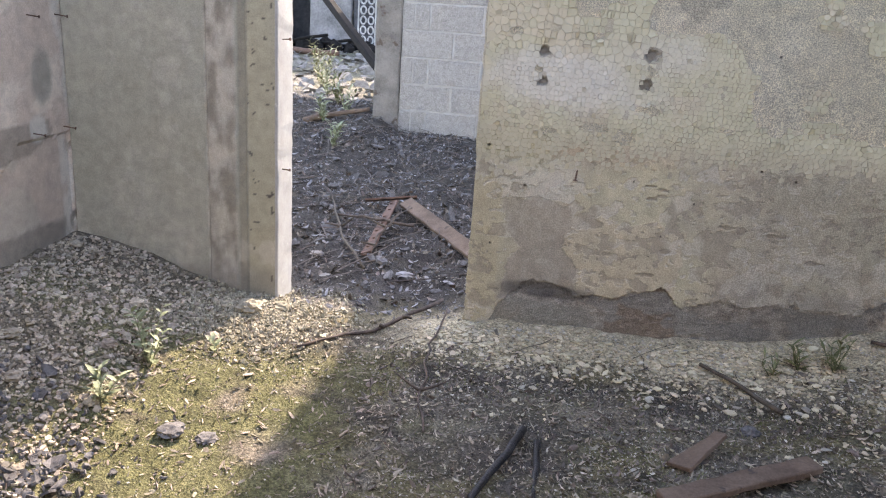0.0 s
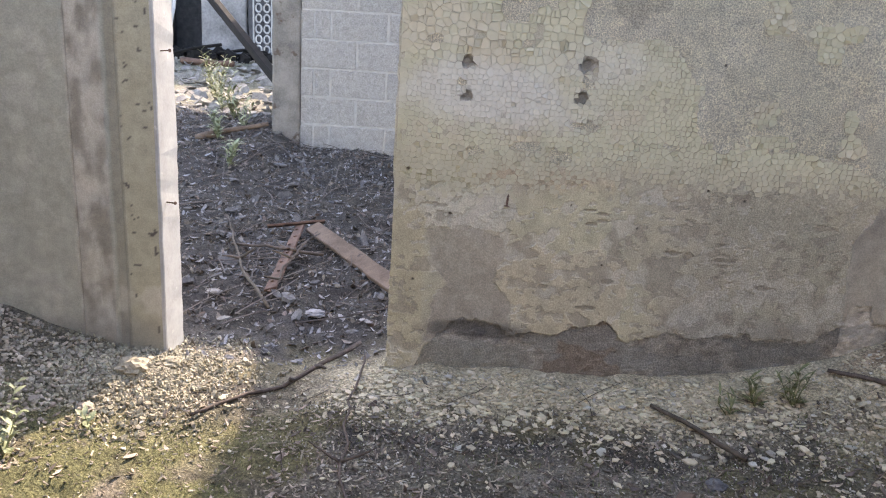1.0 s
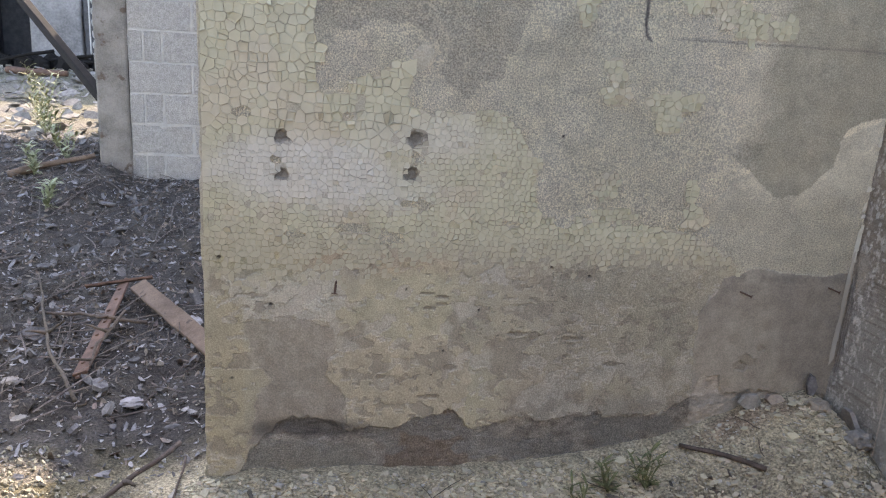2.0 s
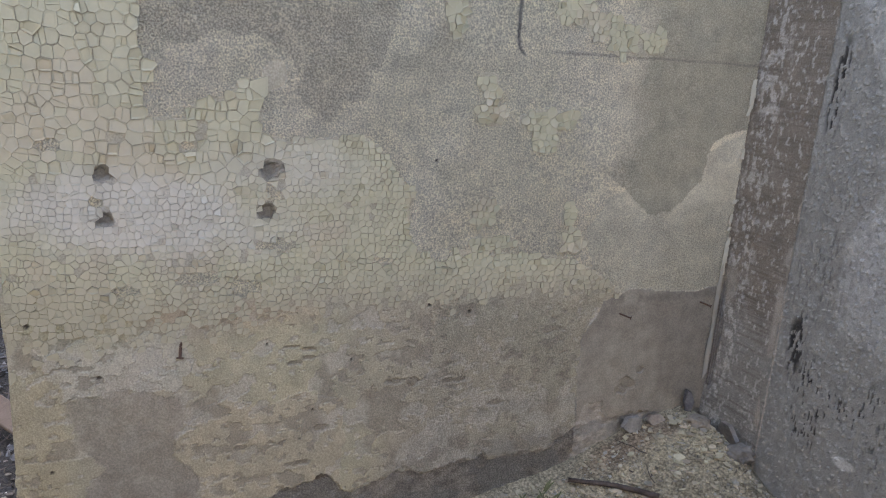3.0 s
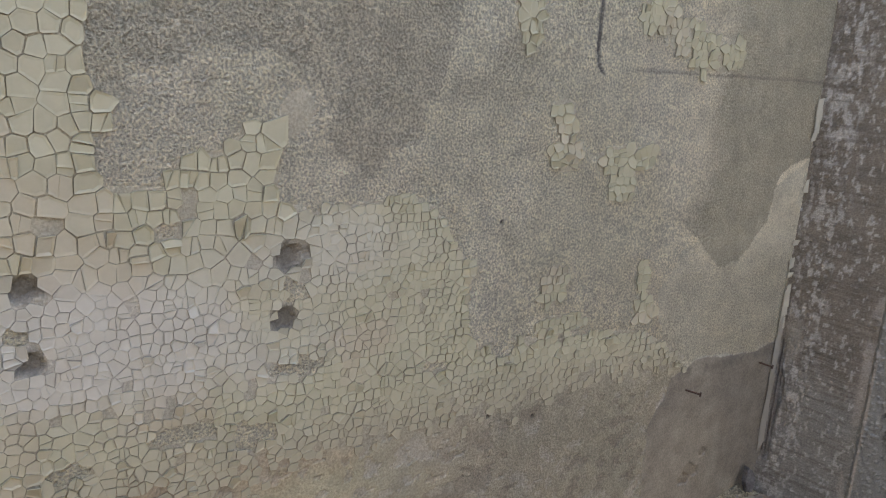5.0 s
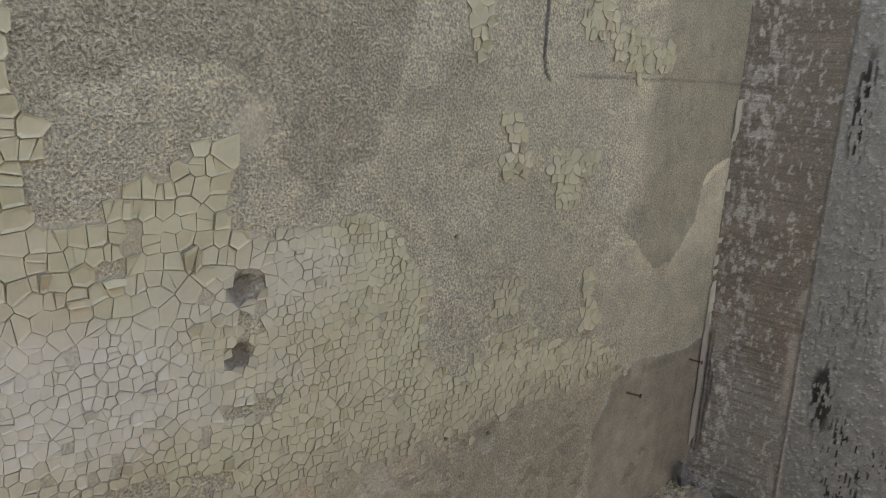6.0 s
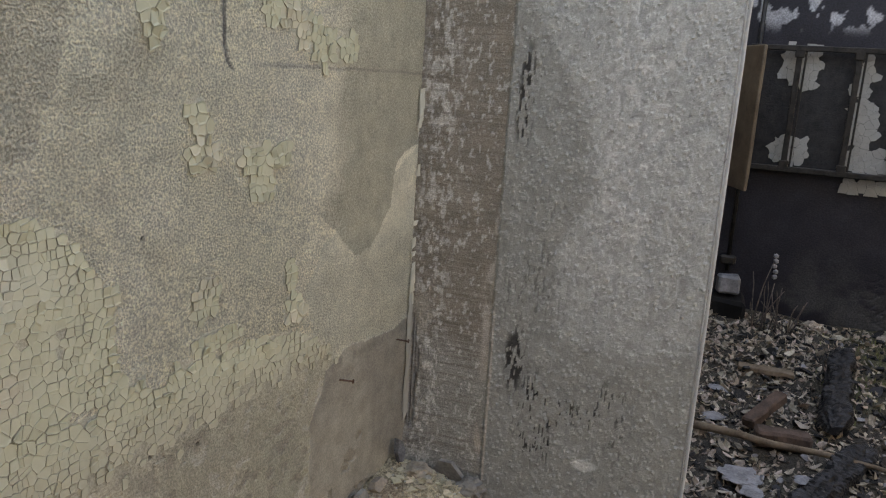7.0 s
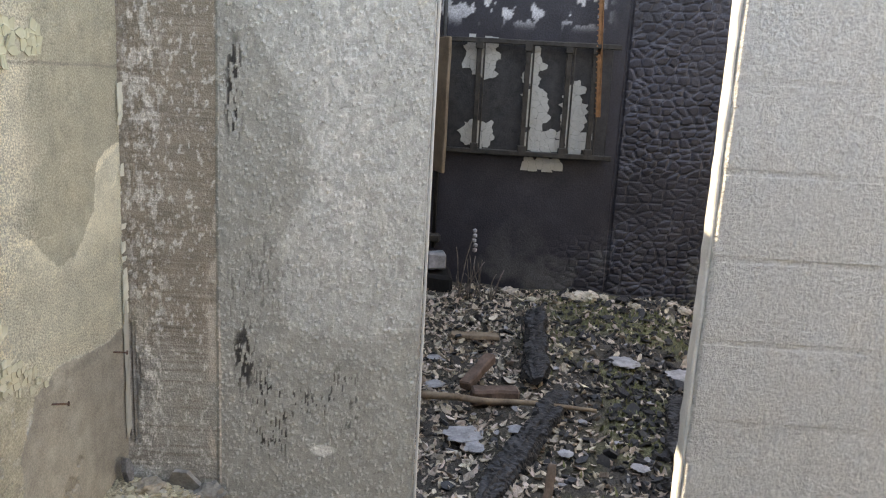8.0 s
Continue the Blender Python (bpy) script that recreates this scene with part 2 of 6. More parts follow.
PALE = shade("pale_scrap", (0.12, 0.117, 0.12), (0.31, 0.302, 0.305), scale=20, fine=120, bump=0.4, depth=0.002, spread=0.2)
BRICK = shade("broken_brick", (0.05, 0.034, 0.027), (0.13, 0.085, 0.065), scale=25, fine=140, bump=0.6, depth=0.003)
TIMBER = shade("dark_timber", (0.004, 0.0037, 0.0036), (0.012, 0.0105, 0.010), scale=12, fine=90, bump=0.5, depth=0.003, rough=1.0)
INNER_SHADE = shade("dark_recess", (0.05, 0.052, 0.06), (0.12, 0.122, 0.135), scale=10, fine=90)
PALE_POST = shade("far_white_paint", (0.30, 0.30, 0.30), (0.48, 0.48, 0.48), scale=6, fine=60, bump=0.3)
FAR_WALL = shade("far_pale_wall", (0.12, 0.12, 0.125), (0.30, 0.295, 0.30), scale=2.5, fine=30, bump=0.3, spots=(0.12, 0.12, 0.13), spot_scale=1.3, spot_at=0.58)

# ---- ground ----
def ground_z(x, y):
    x, y = np.asarray(x, float), np.asarray(y, float)
    z = -0.035 + 0.0 * x
    room = ramp(y, 3.2, 2.9) * ramp(x, 1.75, 1.45)
    # the heap of fallen plaster in the corner and along the foot of the wall
    z = z + room * (0.10 * ramp(x, 0.5, 1.35) + 0.13 * ramp(x, 0.95, 1.5)) * ramp(y, 1.5, 2.65) + room * 0.06 * ramp(y, 2.35, 2.7) * ramp(x, -0.5, -0.1)
    # the heap against the other corner
    z = z + room * 0.2 * ramp(x, -0.86, -1.68) * ramp(y, 0.9, 2.3)
    z = z + 0.03 * np.exp(-(((x + 0.97) / 0.13) ** 2 + ((y - 2.62) / 0.16) ** 2))
    # the burnt room
    z = z + ramp(x, 1.5, 1.75) * ramp(y, 3.2, 2.9) * (0.085 + 0.03 * ramp(x, 2.5, 4.2))
    # the yard climbs away from the door
    z = z + ramp(y, 4.0, 6.1) * 0.115 + ramp(y, 6.4, 13.5) * 0.10 + ramp(y, 4.9, 6.0) * ramp(y, 9.0, 7.0) * 0.09 * ramp(x, -1.15, -1.5)
    z = z + ramp(y, 2.85, 3.2) * ramp(y, 8, 6) * 0.07 * (fbm(x * 9, y * 9, 5, 3) - 0.5)
    near = ramp(np.hypot(x - 0.5, y - 3), 16, 6)
    z = z + near * (0.05 * (fbm(x * 2.1, y * 2.1, 1) - 0.5) + 0.030 * (fbm(x * 7, y * 7, 2) - 0.5) + 0.022 * (fbm(x * 22, y * 22, 3, 3) - 0.5))
    return z + (1 - near) * 0.5 * (fbm(x * 0.06, y * 0.06, 4) - 0.5) * ramp(np.hypot(x, y), 14, 60)


TABLE = 0.02
table_z = ground_z(*np.meshgrid(np.arange(-2.7, 4.5, TABLE), np.arange(0.0, 8.0, TABLE), indexing="ij")).tolist()


def gz(x, y):
    """The ground's height at one place."""
    a, b = (x + 2.7) / TABLE, y / TABLE
    i, j = int(a), int(b)
    if a < 0 or b < 0 or i > len(table_z) - 2 or j > len(table_z[0]) - 2:
        return float(ground_z(x, y))
    a, b = a - i, b - j
    return (table_z[i][j] * (1 - b) + table_z[i][j + 1] * b) * (1 - a) + (table_z[i + 1][j] * (1 - b) + table_z[i + 1][j + 1] * b) * a


def spaced(lo, hi, step, out=500.0, grow=1.35):
    mid = np.arange(lo, hi + step / 2, step)
    left, right, d = [], [], step
    while lo - sum(left) > -out:
        d *= grow
        left.append(d)
    right = left
    return np.r_[(lo - np.cumsum(left))[::-1], mid, hi + np.cumsum(right)]


def moss_at(x, y):
    room = ramp(y, 3.0, 2.8) * ramp(x, 1.6, 1.4)
    m = ramp(fbm(x * 4, y * 4, 8), 0.46, 0.64) * room * ramp(y, 2.6, 2.2) * (0.25 + 0.4 * ramp(x, -0.1, -0.5))
    m = np.maximum(m, room * ramp(x, -0.35, -0.6) * ramp(x, -1.5, -1.1) * ramp(y, 2.5, 2.2) * ramp(fbm(x * 6, y * 6, 9), 0.34, 0.5))
    burnt = ramp(x, 1.6, 1.75) * ramp(y, 2.9, 2.7) * ramp(y, 1.75, 1.2) * ramp(fbm(x * 4, y * 4, 10), 0.4, 0.55)
    far = ramp(y, 7.0, 8.5) * ramp(fbm(x * 2, y * 2, 11), 0.42, 0.6)
    return np.clip(m + burnt * 0.7 + far * 0.6, 0, 1)


def dust_at(x, y):
    room = ramp(y, 2.95, 2.75) * ramp(x, 1.7, 1.5)
    wall = room * ramp(y + 0.25 * (fbm(x * 5, y * 5, 12) - 0.5), 2.28, 2.62) * ramp(x, -0.75, -0.35)
    wall = np.maximum(wall, room * ramp(x, 0.7, 1.2) * ramp(y + 0.4 * (fbm(x * 4, y * 4, 13) - 0.5), 2.0, 2.5))
    sill = room * 0.7 * np.exp(-(((x + 0.95) / 0.17) ** 2 + ((y - 2.6) / 0.2) ** 2))
    return np.clip(wall + sill, 0, 1)


gx, gy = spaced(-2.3, 4.4, 0.027), spaced(-0.2, 6.6, 0.027)
GX, GY = np.meshgrid(gx, gy, indexing="ij")
GZ = ground_z(GX, GY)
soil = mixc((0.075, 0.068, 0.062), (0.185, 0.165, 0.135), ramp(fbm(GX * 5, GY * 5, 20), 0.3, 0.66))
soil = mixc(soil, (0.135, 0.118, 0.066), ramp(fbm(GX * 4, GY * 6, 22), 0.5, 0.56) * 0.8)
soil = mixc(soil, (0.08, 0.07, 0.062), ramp(fbm(GX * 4.5, GY * 6, 23), 0.52, 0.58) * 0.8)
soil = mixc(soil, (0.185, 0.16, 0.125), ramp(GX, -0.8, -1.2) * ramp(GY, 2.9, 2.7) * 0.8)
soil = mixc(soil, (0.050, 0.046, 0.044), ramp(GY, 2.75, 3.1) * ramp(GY, 8.0, 6.5) * 0.9)
soil = mixc(soil, (0.055, 0.048, 0.042), ramp(GX, 1.5, 1.8) * ramp(GY, 3, 2.8) * 0.8)
soil = mixc(soil, (0.24, 0.23, 0.205), ramp(GY, 6.8, 8.2) * (0.4 + 0.6 * fbm(GX * 1.5, GY * 1.5, 21)))
soil = mixc(soil, (0.135, 0.138, 0.064), moss_at(GX, GY) * 0.85)
soil = mixc(soil, (0.47, 0.415, 0.295), dust_at(GX, GY) ** 1.8 * 0.95)
soil = mixc(soil, (0.30, 0.225, 0.165), blob(GX, GY, 1.24, 2.66, 0.16, 0.05, 280, 0.5, 0.4) * 0.8)
nx, ny = GX.shape
idx = np.arange(nx * ny).reshape(nx, ny)
quads = np.stack([idx[:-1, :-1], idx[1:, :-1], idx[1:, 1:], idx[:-1, 1:]], -1).reshape(-1, 4)
thing("ground", "uneven bare soil with moss, ash and plaster dust", "ground", kind="structure",
      data=mesh_of("ground", np.stack([GX, GY, GZ], -1).reshape(-1, 3), quads, SOIL, True, soil.reshape(-1, 3)))


# ---- walls ----
def panel(name, origin, along, length, top, step, relief, colour, material, label, thick=0.15, fine_top=1.6, foot=-0.3, edge=None, tone=1.0):
    """A solid wall whose face is a fine relief. relief(u, z) in metres, colour(u, z) gives albedo and grain."""
    us = np.linspace(0, length, max(int(length / step), 2) + 1)
    vs = np.r_[np.arange(foot, fine_top, step), np.linspace(fine_top, top, 14)]
    U, V = np.meshgrid(us, vs, indexing="ij")
    along = np.array(along, float)
    out = np.cross(along, (0, 0, 1.0))
    d = relief(U, V)
    tint, grain = colour(U, V)
    shift = np.zeros_like(U)
    if edge is not None:
        shift[0, :] = edge(vs)
    P = np.array(origin, float) + (U + shift)[..., None] * along + V[..., None] * np.array((0, 0, 1.0)) + d[..., None] * out
    nu, nv = U.shape
    idx = np.arange(nu * nv).reshape(nu, nv)
    faces = np.stack([idx[:-1, :-1], idx[1:, :-1], idx[1:, 1:], idx[:-1, 1:]], -1).reshape(-1, 4).tolist()
    rim = np.r_[idx[:, 0], idx[-1, 1:], idx[-2::-1, -1], idx[0, -2:0:-1]]
    flat = P.reshape(-1, 3)
    behind = flat[rim].copy()
    ahead = behind @ out - np.array(origin, float) @ out
    behind -= (ahead + thick)[:, None] * out
    n0, k = len(flat), len(rim)
    for a in range(k):
        b = (a + 1) % k
        faces.append((int(rim[b]), int(rim[a]), n0 + a, n0 + b))
    faces.append(tuple(n0 + a for a in range(k))[::-1])
    T = np.r_[tint.reshape(-1, 3), tint.reshape(-1, 3)[rim]]
    G = np.r_[grain.ravel(), grain.ravel()[rim]]
    return thing(name, label, "wall", kind="structure", data=mesh_of(name, np.r_[flat, behind], faces, material, False, T * tone, G))


CREAM, PALE_CREAM, SAND = (0.515, 0.50, 0.36), (0.595, 0.58, 0.52), (0.815, 0.76, 0.60)
# outlines on the main wall, in metres along it and up
BARE = [(0.003, 2.8), (0.003, 1.27), (-0.004, 1.176), (0.024, 1.165), (0.022, 1.12), (0.0, 1.119), (0.0, 1.09), (0.014, 1.063), (0.041, 1.07), (0.086, 1.063), (0.094, 1.084),
        (0.12, 1.101), (0.159, 1.102), (0.187, 1.135), (0.23, 1.134), (0.245, 1.175), (0.262, 1.19), (0.286, 1.175), (0.286, 1.141), (0.253, 1.12), (0.234, 1.117), (0.233, 1.038),
        (0.293, 1.014), (0.31, 1.027), (0.44, 1.033), (0.493, 1.012), (0.544, 0.936), (0.59, 0.90), (0.57, 0.84), (0.57, 0.807), (0.60, 0.767), (0.68, 0.773), (0.75, 0.751),
        (0.88, 0.747), (0.99, 0.733), (1.05, 0.715), (1.16, 0.65), (1.2, 0.59), (1.6, 0.57), (1.6, 2.8)]
DAMP_A = [(-0.02, 1.7), (-0.01, 1.19), (0.042, 1.201), (0.10, 1.208), (0.155, 1.234), (0.216, 1.233), (0.26, 1.209), (0.292, 1.196), (0.308, 1.175), (0.313, 1.118), (0.335, 1.081),
          (0.376, 1.056), (0.391, 1.085), (0.417, 1.106), (0.46, 1.12), (0.463, 1.167), (0.493, 1.183), (0.51, 1.253), (0.525, 1.33), (0.56, 1.7)]
DAMP_B = [(1.04, 1.7), (1.03, 1.386), (1.03, 1.173), (1.04, 1.026), (1.10, 0.946), (1.17, 0.90), (1.201, 0.867), (1.255, 0.839), (1.323, 0.849), (1.363, 0.883), (1.401, 0.931), (1.406, 1.009),
          (1.447, 1.045), (1.498, 1.06), (1.6, 1.08), (1.6, 1.7)]
DAMP_C = [(1.08, 0.50), (1.117, 0.56), (1.14, 0.60), (1.215, 0.626), (1.6, 0.622), (1.6, 0.1), (1.298, 0.1), (1.10, 0.1), (1.10, 0.29), (1.09, 0.37)]
GREY_PATCH = [(-0.164, 0.46), (-0.06, 0.47), (0.062, 0.454), (0.078, 0.398), (0.05, 0.35), (0.045, 0.31), (0.098, 0.248), (0.10, 0.1), (-0.16, 0.1), (-0.13, 0.25), (-0.099, 0.30), (-0.157, 0.348)]
PALE_PATCH = [(-0.235, 0.60), (0.073, 0.60), (0.085, 0.52), (0.062, 0.462), (-0.04, 0.475), (-0.171, 0.462), (-0.20, 0.52)]
TAN_PATCH = [(0.098, 0.05), (0.10, 0.25), (0.045, 0.31), (0.05, 0.35), (0.11, 0.40), (0.16, 0.44), (0.24, 0.40), (0.33, 0.43), (0.44, 0.40), (0.43, 0.05)]
RED_BROWN = [(0.20, 0.0), (0.25, 0.15), (0.30, 0.18), (0.40, 0.21), (0.45, 0.15), (0.46, 0.0)]
ISLANDS = [(0.662, 1.34, 0.032, 0.09), (0.955, 1.335, 0.05, 0.035), (1.04, 1.305, 0.045, 0.028), (1.12, 1.275, 0.06, 0.033), (1.19, 1.28, 0.04, 0.03), (0.752, 1.15, 0.032, 0.042), (0.766, 1.09, 0.04, 0.03),
           (0.90, 1.075, 0.065, 0.03), (0.965, 1.083, 0.035, 0.022), (0.915, 1.03, 0.032, 0.034), (0.762, 0.85, 0.028, 0.04), (1.0, 0.85, 0.02, 0.033), (1.022, 0.775, 0.035, 0.035), (0.80, 0.775, 0.06, 0.02)]
LOST = [(0.255, 0.905, 0.018, 0.02), (0.27, 0.79, 0.045, 0.013), (0.40, 0.745, 0.03, 0.012), (0.66, 0.755, 0.035, 0.02), (-0.09, 0.885, 0.015, 0.02), (-0.013, 0.794, 0.018, 0.006), (-0.17, 1.0, 0.02, 0.014),
        (0.10, 0.72, 0.06, 0.012), (0.085, 1.005, 0.016, 0.008), (0.20, 0.70, 0.035, 0.02), (-0.05, 0.70, 0.03, 0.014), (0.52, 0.745, 0.03, 0.008)]
HOLES = [(-0.079, 0.947, 0.023), (-0.077, 0.852, 0.019), (0.256, 0.954, 0.024), (0.25, 0.862, 0.021)]
PITS = [(-0.222, 0.742, 0.004), (-0.212, 0.673, 0.005), (-0.212, 0.688, 0.004), (-0.229, 0.635, 0.006), (-0.205, 0.636, 0.005), (0.635, 0.978, 0.005), (0.25, 0.556, 0.003), (0.45, 0.50, 0.004), (0.642, 0.625, 0.005), (0.36, 0.38, 0.004),
        (-0.10, 0.51, 0.006), (-0.2, 0.30, 0.004), (0.47, 0.87, 0.003), (0.33, 0.31, 0.003), (0.75, 0.60, 0.005)]
DENTS = [(0.305, 0.545, 0.022, 0.004), (0.345, 0.535, 0.02, 0.004), (0.32, 0.505, 0.018, 0.006), (0.35, 0.515, 0.016, 0.004), (0.327, 0.243, 0.035, 0.007), (0.195, 0.302, 0.016, 0.008), (0.57, 0.432, 0.03, 0.008), (0.61, 0.425, 0.018, 0.012),
         (0.71, 0.418, 0.036, 0.009), (1.25, 0.352, 0.03, 0.018), (1.235, 0.335, 0.02, 0.012), (0.38, 0.33, 0.02, 0.008), (0.86, 0.34, 0.03, 0.008), (1.29, 0.39, 0.012, 0.012)]
X0, WALL_Y = -0.271, 2.72


def lower_edge(x):
    """The height at which the render has fallen off the foot of the main wall."""
    steps = [(-0.28, -0.02), (-0.20, -0.02), (-0.158, 0.078), (-0.105, 0.129), (-0.083, 0.172), (-0.007, 0.184), (0.07, 0.162), (0.104, 0.141), (0.179, 0.143), (0.242, 0.151), (0.296, 0.177), (0.351, 0.186),
             (0.397, 0.208), (0.423, 0.185), (0.451, 0.14), (0.531, 0.157), (0.562, 0.175), (0.663, 0.165), (0.728, 0.182), (0.828, 0.187), (0.90, 0.172), (1.037, 0.18), (1.10, 0.24), (1.118, 0.298), (1.182, 0.307),
             (1.186, 0.261), (1.237, 0.248), (1.288, 0.261), (1.39, 0.248), (1.547, 0.24)]
    at = x + 0.02 * (fbm(x * 34, x * 0 + 2.0, 31, 3) - 0.5)
    return np.interp(at, [s[0] for s in steps], [s[1] for s in steps]) + 0.03 * (fbm(x * 45, x * 0 + 5.0, 32, 4) - 0.5) * ramp(x, -0.2, -0.1)


def painted(x, z, wob=0.012):
    p = 1 - inside(x, z, BARE, 40, wob, 30.0)
    for k, (cx, cz, rx, rz) in enumerate(ISLANDS):
        p = np.maximum(p, (blob(x, z, cx, cz, rx, rz, 50 + k, 0.5, 0.06, 24) > 0.5) * 1.0)
    for k, (cx, cz, rx, rz) in enumerate(LOST):
        p = p * (blob(x, z, cx, cz, rx, rz, 150 + k, 0.7, 0.06, 40) < 0.5)
    return p


def coat(x, z):
    """Where the lower wall still carries its coat: 1, and 0 where that has worn through in crisp-edged scabs."""
    wear = fbm(x * 16, z * 20, 36, 5)
    fine = fbm(x * 42, z * 60, 68, 3)
    more = ramp(x, 0.4, 0.7) * ramp(z, 0.55, 0.4)
    return (1 - ramp(wear, 0.60 - 0.07 * more, 0.606 - 0.07 * more)) * (1 - ramp(fine, 0.63 - 0.05 * more, 0.64 - 0.05 * more))


def fallen_at(x, z):
    return ramp(lower_edge(x) + 0.02 * (fbm(x * 60, z * 60, 33, 3) - 0.5), z - 0.0025, z + 0.0025)


def main_relief(u, z):
    x = u + X0
    fallen = fallen_at(x, z)
    bare = 1 - painted(x, z)
    low = ramp(z, 0.68, 0.62)
    d = 0.004 * (fbm(x * 3, z * 3, 30) - 0.5) * 2
    d = d + bare * (1 - low) * 0.0024 * (fbm(x * 130, z * 130, 67, 2) - 0.5)
    d = d - fallen * (0.001 + 0.004 * fbm(x * 18, z * 18, 34) + 0.008 * fbm(x * 60, z * 100, 64, 3))
    d = d - 0.008 * blob(x, z, 0.0, 0.135, 0.13, 0.04, 35, 0.3, 0.3)
    keep = low * (1 - fallen)
    smooth = np.maximum(inside(x, z, DAMP_C, 38, 0.012), inside(x, z, GREY_PATCH, 37, 0.016, 30))
    d = d - 0.0022 * keep * (1 - coat(x, z)) * (1 - smooth)
    d = d + 0.0018 * keep * inside(x, z, TAN_PATCH, 57, 0.014, 34) + 0.0016 * keep * inside(x, z, PALE_PATCH, 58, 0.02, 34)
    d = d - 0.0015 * keep * inside(x, z, GREY_PATCH, 37, 0.016, 30) + 0.0015 * keep * inside(x, z, DAMP_C, 38, 0.012)
    for k, (cx, cz, rx, rz) in enumerate(DENTS):
        d = d - 0.004 * blob(x, z, cx, cz, rx, rz, 250 + k, 0.8, 0.1, 40)
    for k, (hx, hz, r) in enumerate(HOLES):
        d = d - 0.009 * blob(x, z, hx, hz, r * 0.8, r * 0.6, 60 + k, 0.7, 0.4, 60)
    for hx, hz, r in PITS:
        d = d - 0.005 * ramp(np.hypot(x - hx, z - hz), r, r * 0.4)
    return d - 0.004 * ramp(np.abs(x - crack_x(z)), 0.0035, 0.0015) * ramp(z, 1.222, 1.23)


def crack_x(z):
    """The upright crack, which turns aside at its foot."""
    return np.interp(z, [1.22, 1.24, 1.28, 1.36, 1.6], [0.842, 0.823, 0.814, 0.817, 0.82]) + 0.006 * (fbm(z * 24, z * 0, 39) - 0.5)


def main_colour(u, z):
    x = u + X0
    n, m = fbm(x * 5, z * 5, 41), fbm(x * 14, z * 14, 240)
    p = painted(x, z)
    # sandy render laid bare
    c = mixc(SAND, (0.76, 0.705, 0.55), ramp(n, 0.38, 0.62))
    c = mixc(c, (0.765, 0.695, 0.545), ramp(fbm(x * 4, z * 4, 241), 0.5, 0.62) * 0.5)
    c = mixc(c, (0.72, 0.67, 0.51), ramp(fbm(x * 3.5, z * 3.5, 44), 0.52, 0.57) * 0.6)
    c = mixc(c, (0.57, 0.525, 0.41), inside(x, z, DAMP_A, 42, 0.014, 26) * (0.72 + 0.2 * ramp(m, 0.4, 0.6)))
    c = mixc(c, (0.56, 0.52, 0.40), ramp(fbm(x * 6, z * 6, 242), 0.55, 0.6) * ramp(z, 1.14, 1.2) * ramp(x, 0.85, 0.6) * 0.7)
    pale = inside(x, z, [(1.14, 0.55), (1.6, 0.55), (1.6, 1.10), (1.40, 1.0), (1.32, 0.90), (1.2, 0.92), (1.12, 0.88), (1.06, 0.80)], 244, 0.012, 16)
    c = mixc(c, mixc((0.50, 0.475, 0.375), (0.57, 0.545, 0.435), m), pale * 0.7)
    c = mixc(c, (0.385, 0.362, 0.28), inside(x, z, DAMP_B, 43, 0.016, 18.0) * 0.92 * ramp(x + 0.10 * (m - 0.5) + 0.09 * ramp(z, 1.02, 0.9), 1.09, 1.23))
    # paint and its grounds
    under = mixc((0.40, 0.37, 0.285), (0.47, 0.435, 0.345), m)
    c = mixc(c, under, p)
    c = mixc(c, (0.56, 0.54, 0.48), p * bloom(x, z) * 0.7)
    low = ramp(z + 0.05 * (n - 0.5), 0.67, 0.60) * p
    tone = mixc((0.465, 0.43, 0.305), (0.405, 0.36, 0.275), ramp(fbm(x * 3, z * 4, 45), 0.35, 0.65))
    tone = mixc(tone, (0.41, 0.375, 0.29), ramp(x + 0.2 * (n - 0.5), 0.5, 0.8) * 0.8)
    tone = mixc(tone, (0.345, 0.325, 0.25), ramp(fbm(x * 7, z * 7, 245), 0.5, 0.62) * 0.5)
    tone = mixc(tone, (0.50, 0.475, 0.385), inside(x, z, PALE_PATCH, 58, 0.02, 34))
    tone = mixc(tone, (0.465, 0.41, 0.30), inside(x, z, TAN_PATCH, 57, 0.014, 34) * 0.85)
    tone = mixc(tone, (0.43, 0.385, 0.27), ramp(x + 0.02 * (m - 0.5), -0.165, -0.175) * ramp(z, 0.55, 0.48) * 0.9)
    tone = mixc(tone, (0.315, 0.285, 0.235), inside(x, z, GREY_PATCH, 37, 0.016, 30) * (0.6 + 0.4 * ramp(z, 0.42, 0.2)))
    tone = mixc(tone, (0.33, 0.31, 0.265), ramp(z + 0.05 * (n - 0.5), 0.27, 0.21) * ramp(x, 0.5, 0.65) * 0.75)
    worn = (1 - coat(x, z)) * (1 - inside(x, z, DAMP_C, 38, 0.012)) * (1 - 0.7 * inside(x, z, GREY_PATCH, 37, 0.016, 30))
    tone = mixc(tone, mixc((0.30, 0.27, 0.215), (0.47, 0.44, 0.37), ramp(fbm(x * 9, z * 9, 246), 0.45, 0.55)), worn * 0.7)
    c = mixc(c, tone, low)
    c = mixc(c, (0.50, 0.35, 0.23), np.maximum(blob(x, z, 0.02, 0.645, 0.14, 0.03, 46, 0.5, 0.5), 0.7 * blob(x, z, 0.25, 0.63, 0.12, 0.035, 247, 0.5, 0.5)) * 0.35)
    c = mixc(c, (0.44, 0.42, 0.25), blob(x, z, -0.12, 0.64, 0.15, 0.05, 248, 0.5, 0.6) * 0.45)
    smear = inside(x, z, DAMP_C, 38, 0.012)
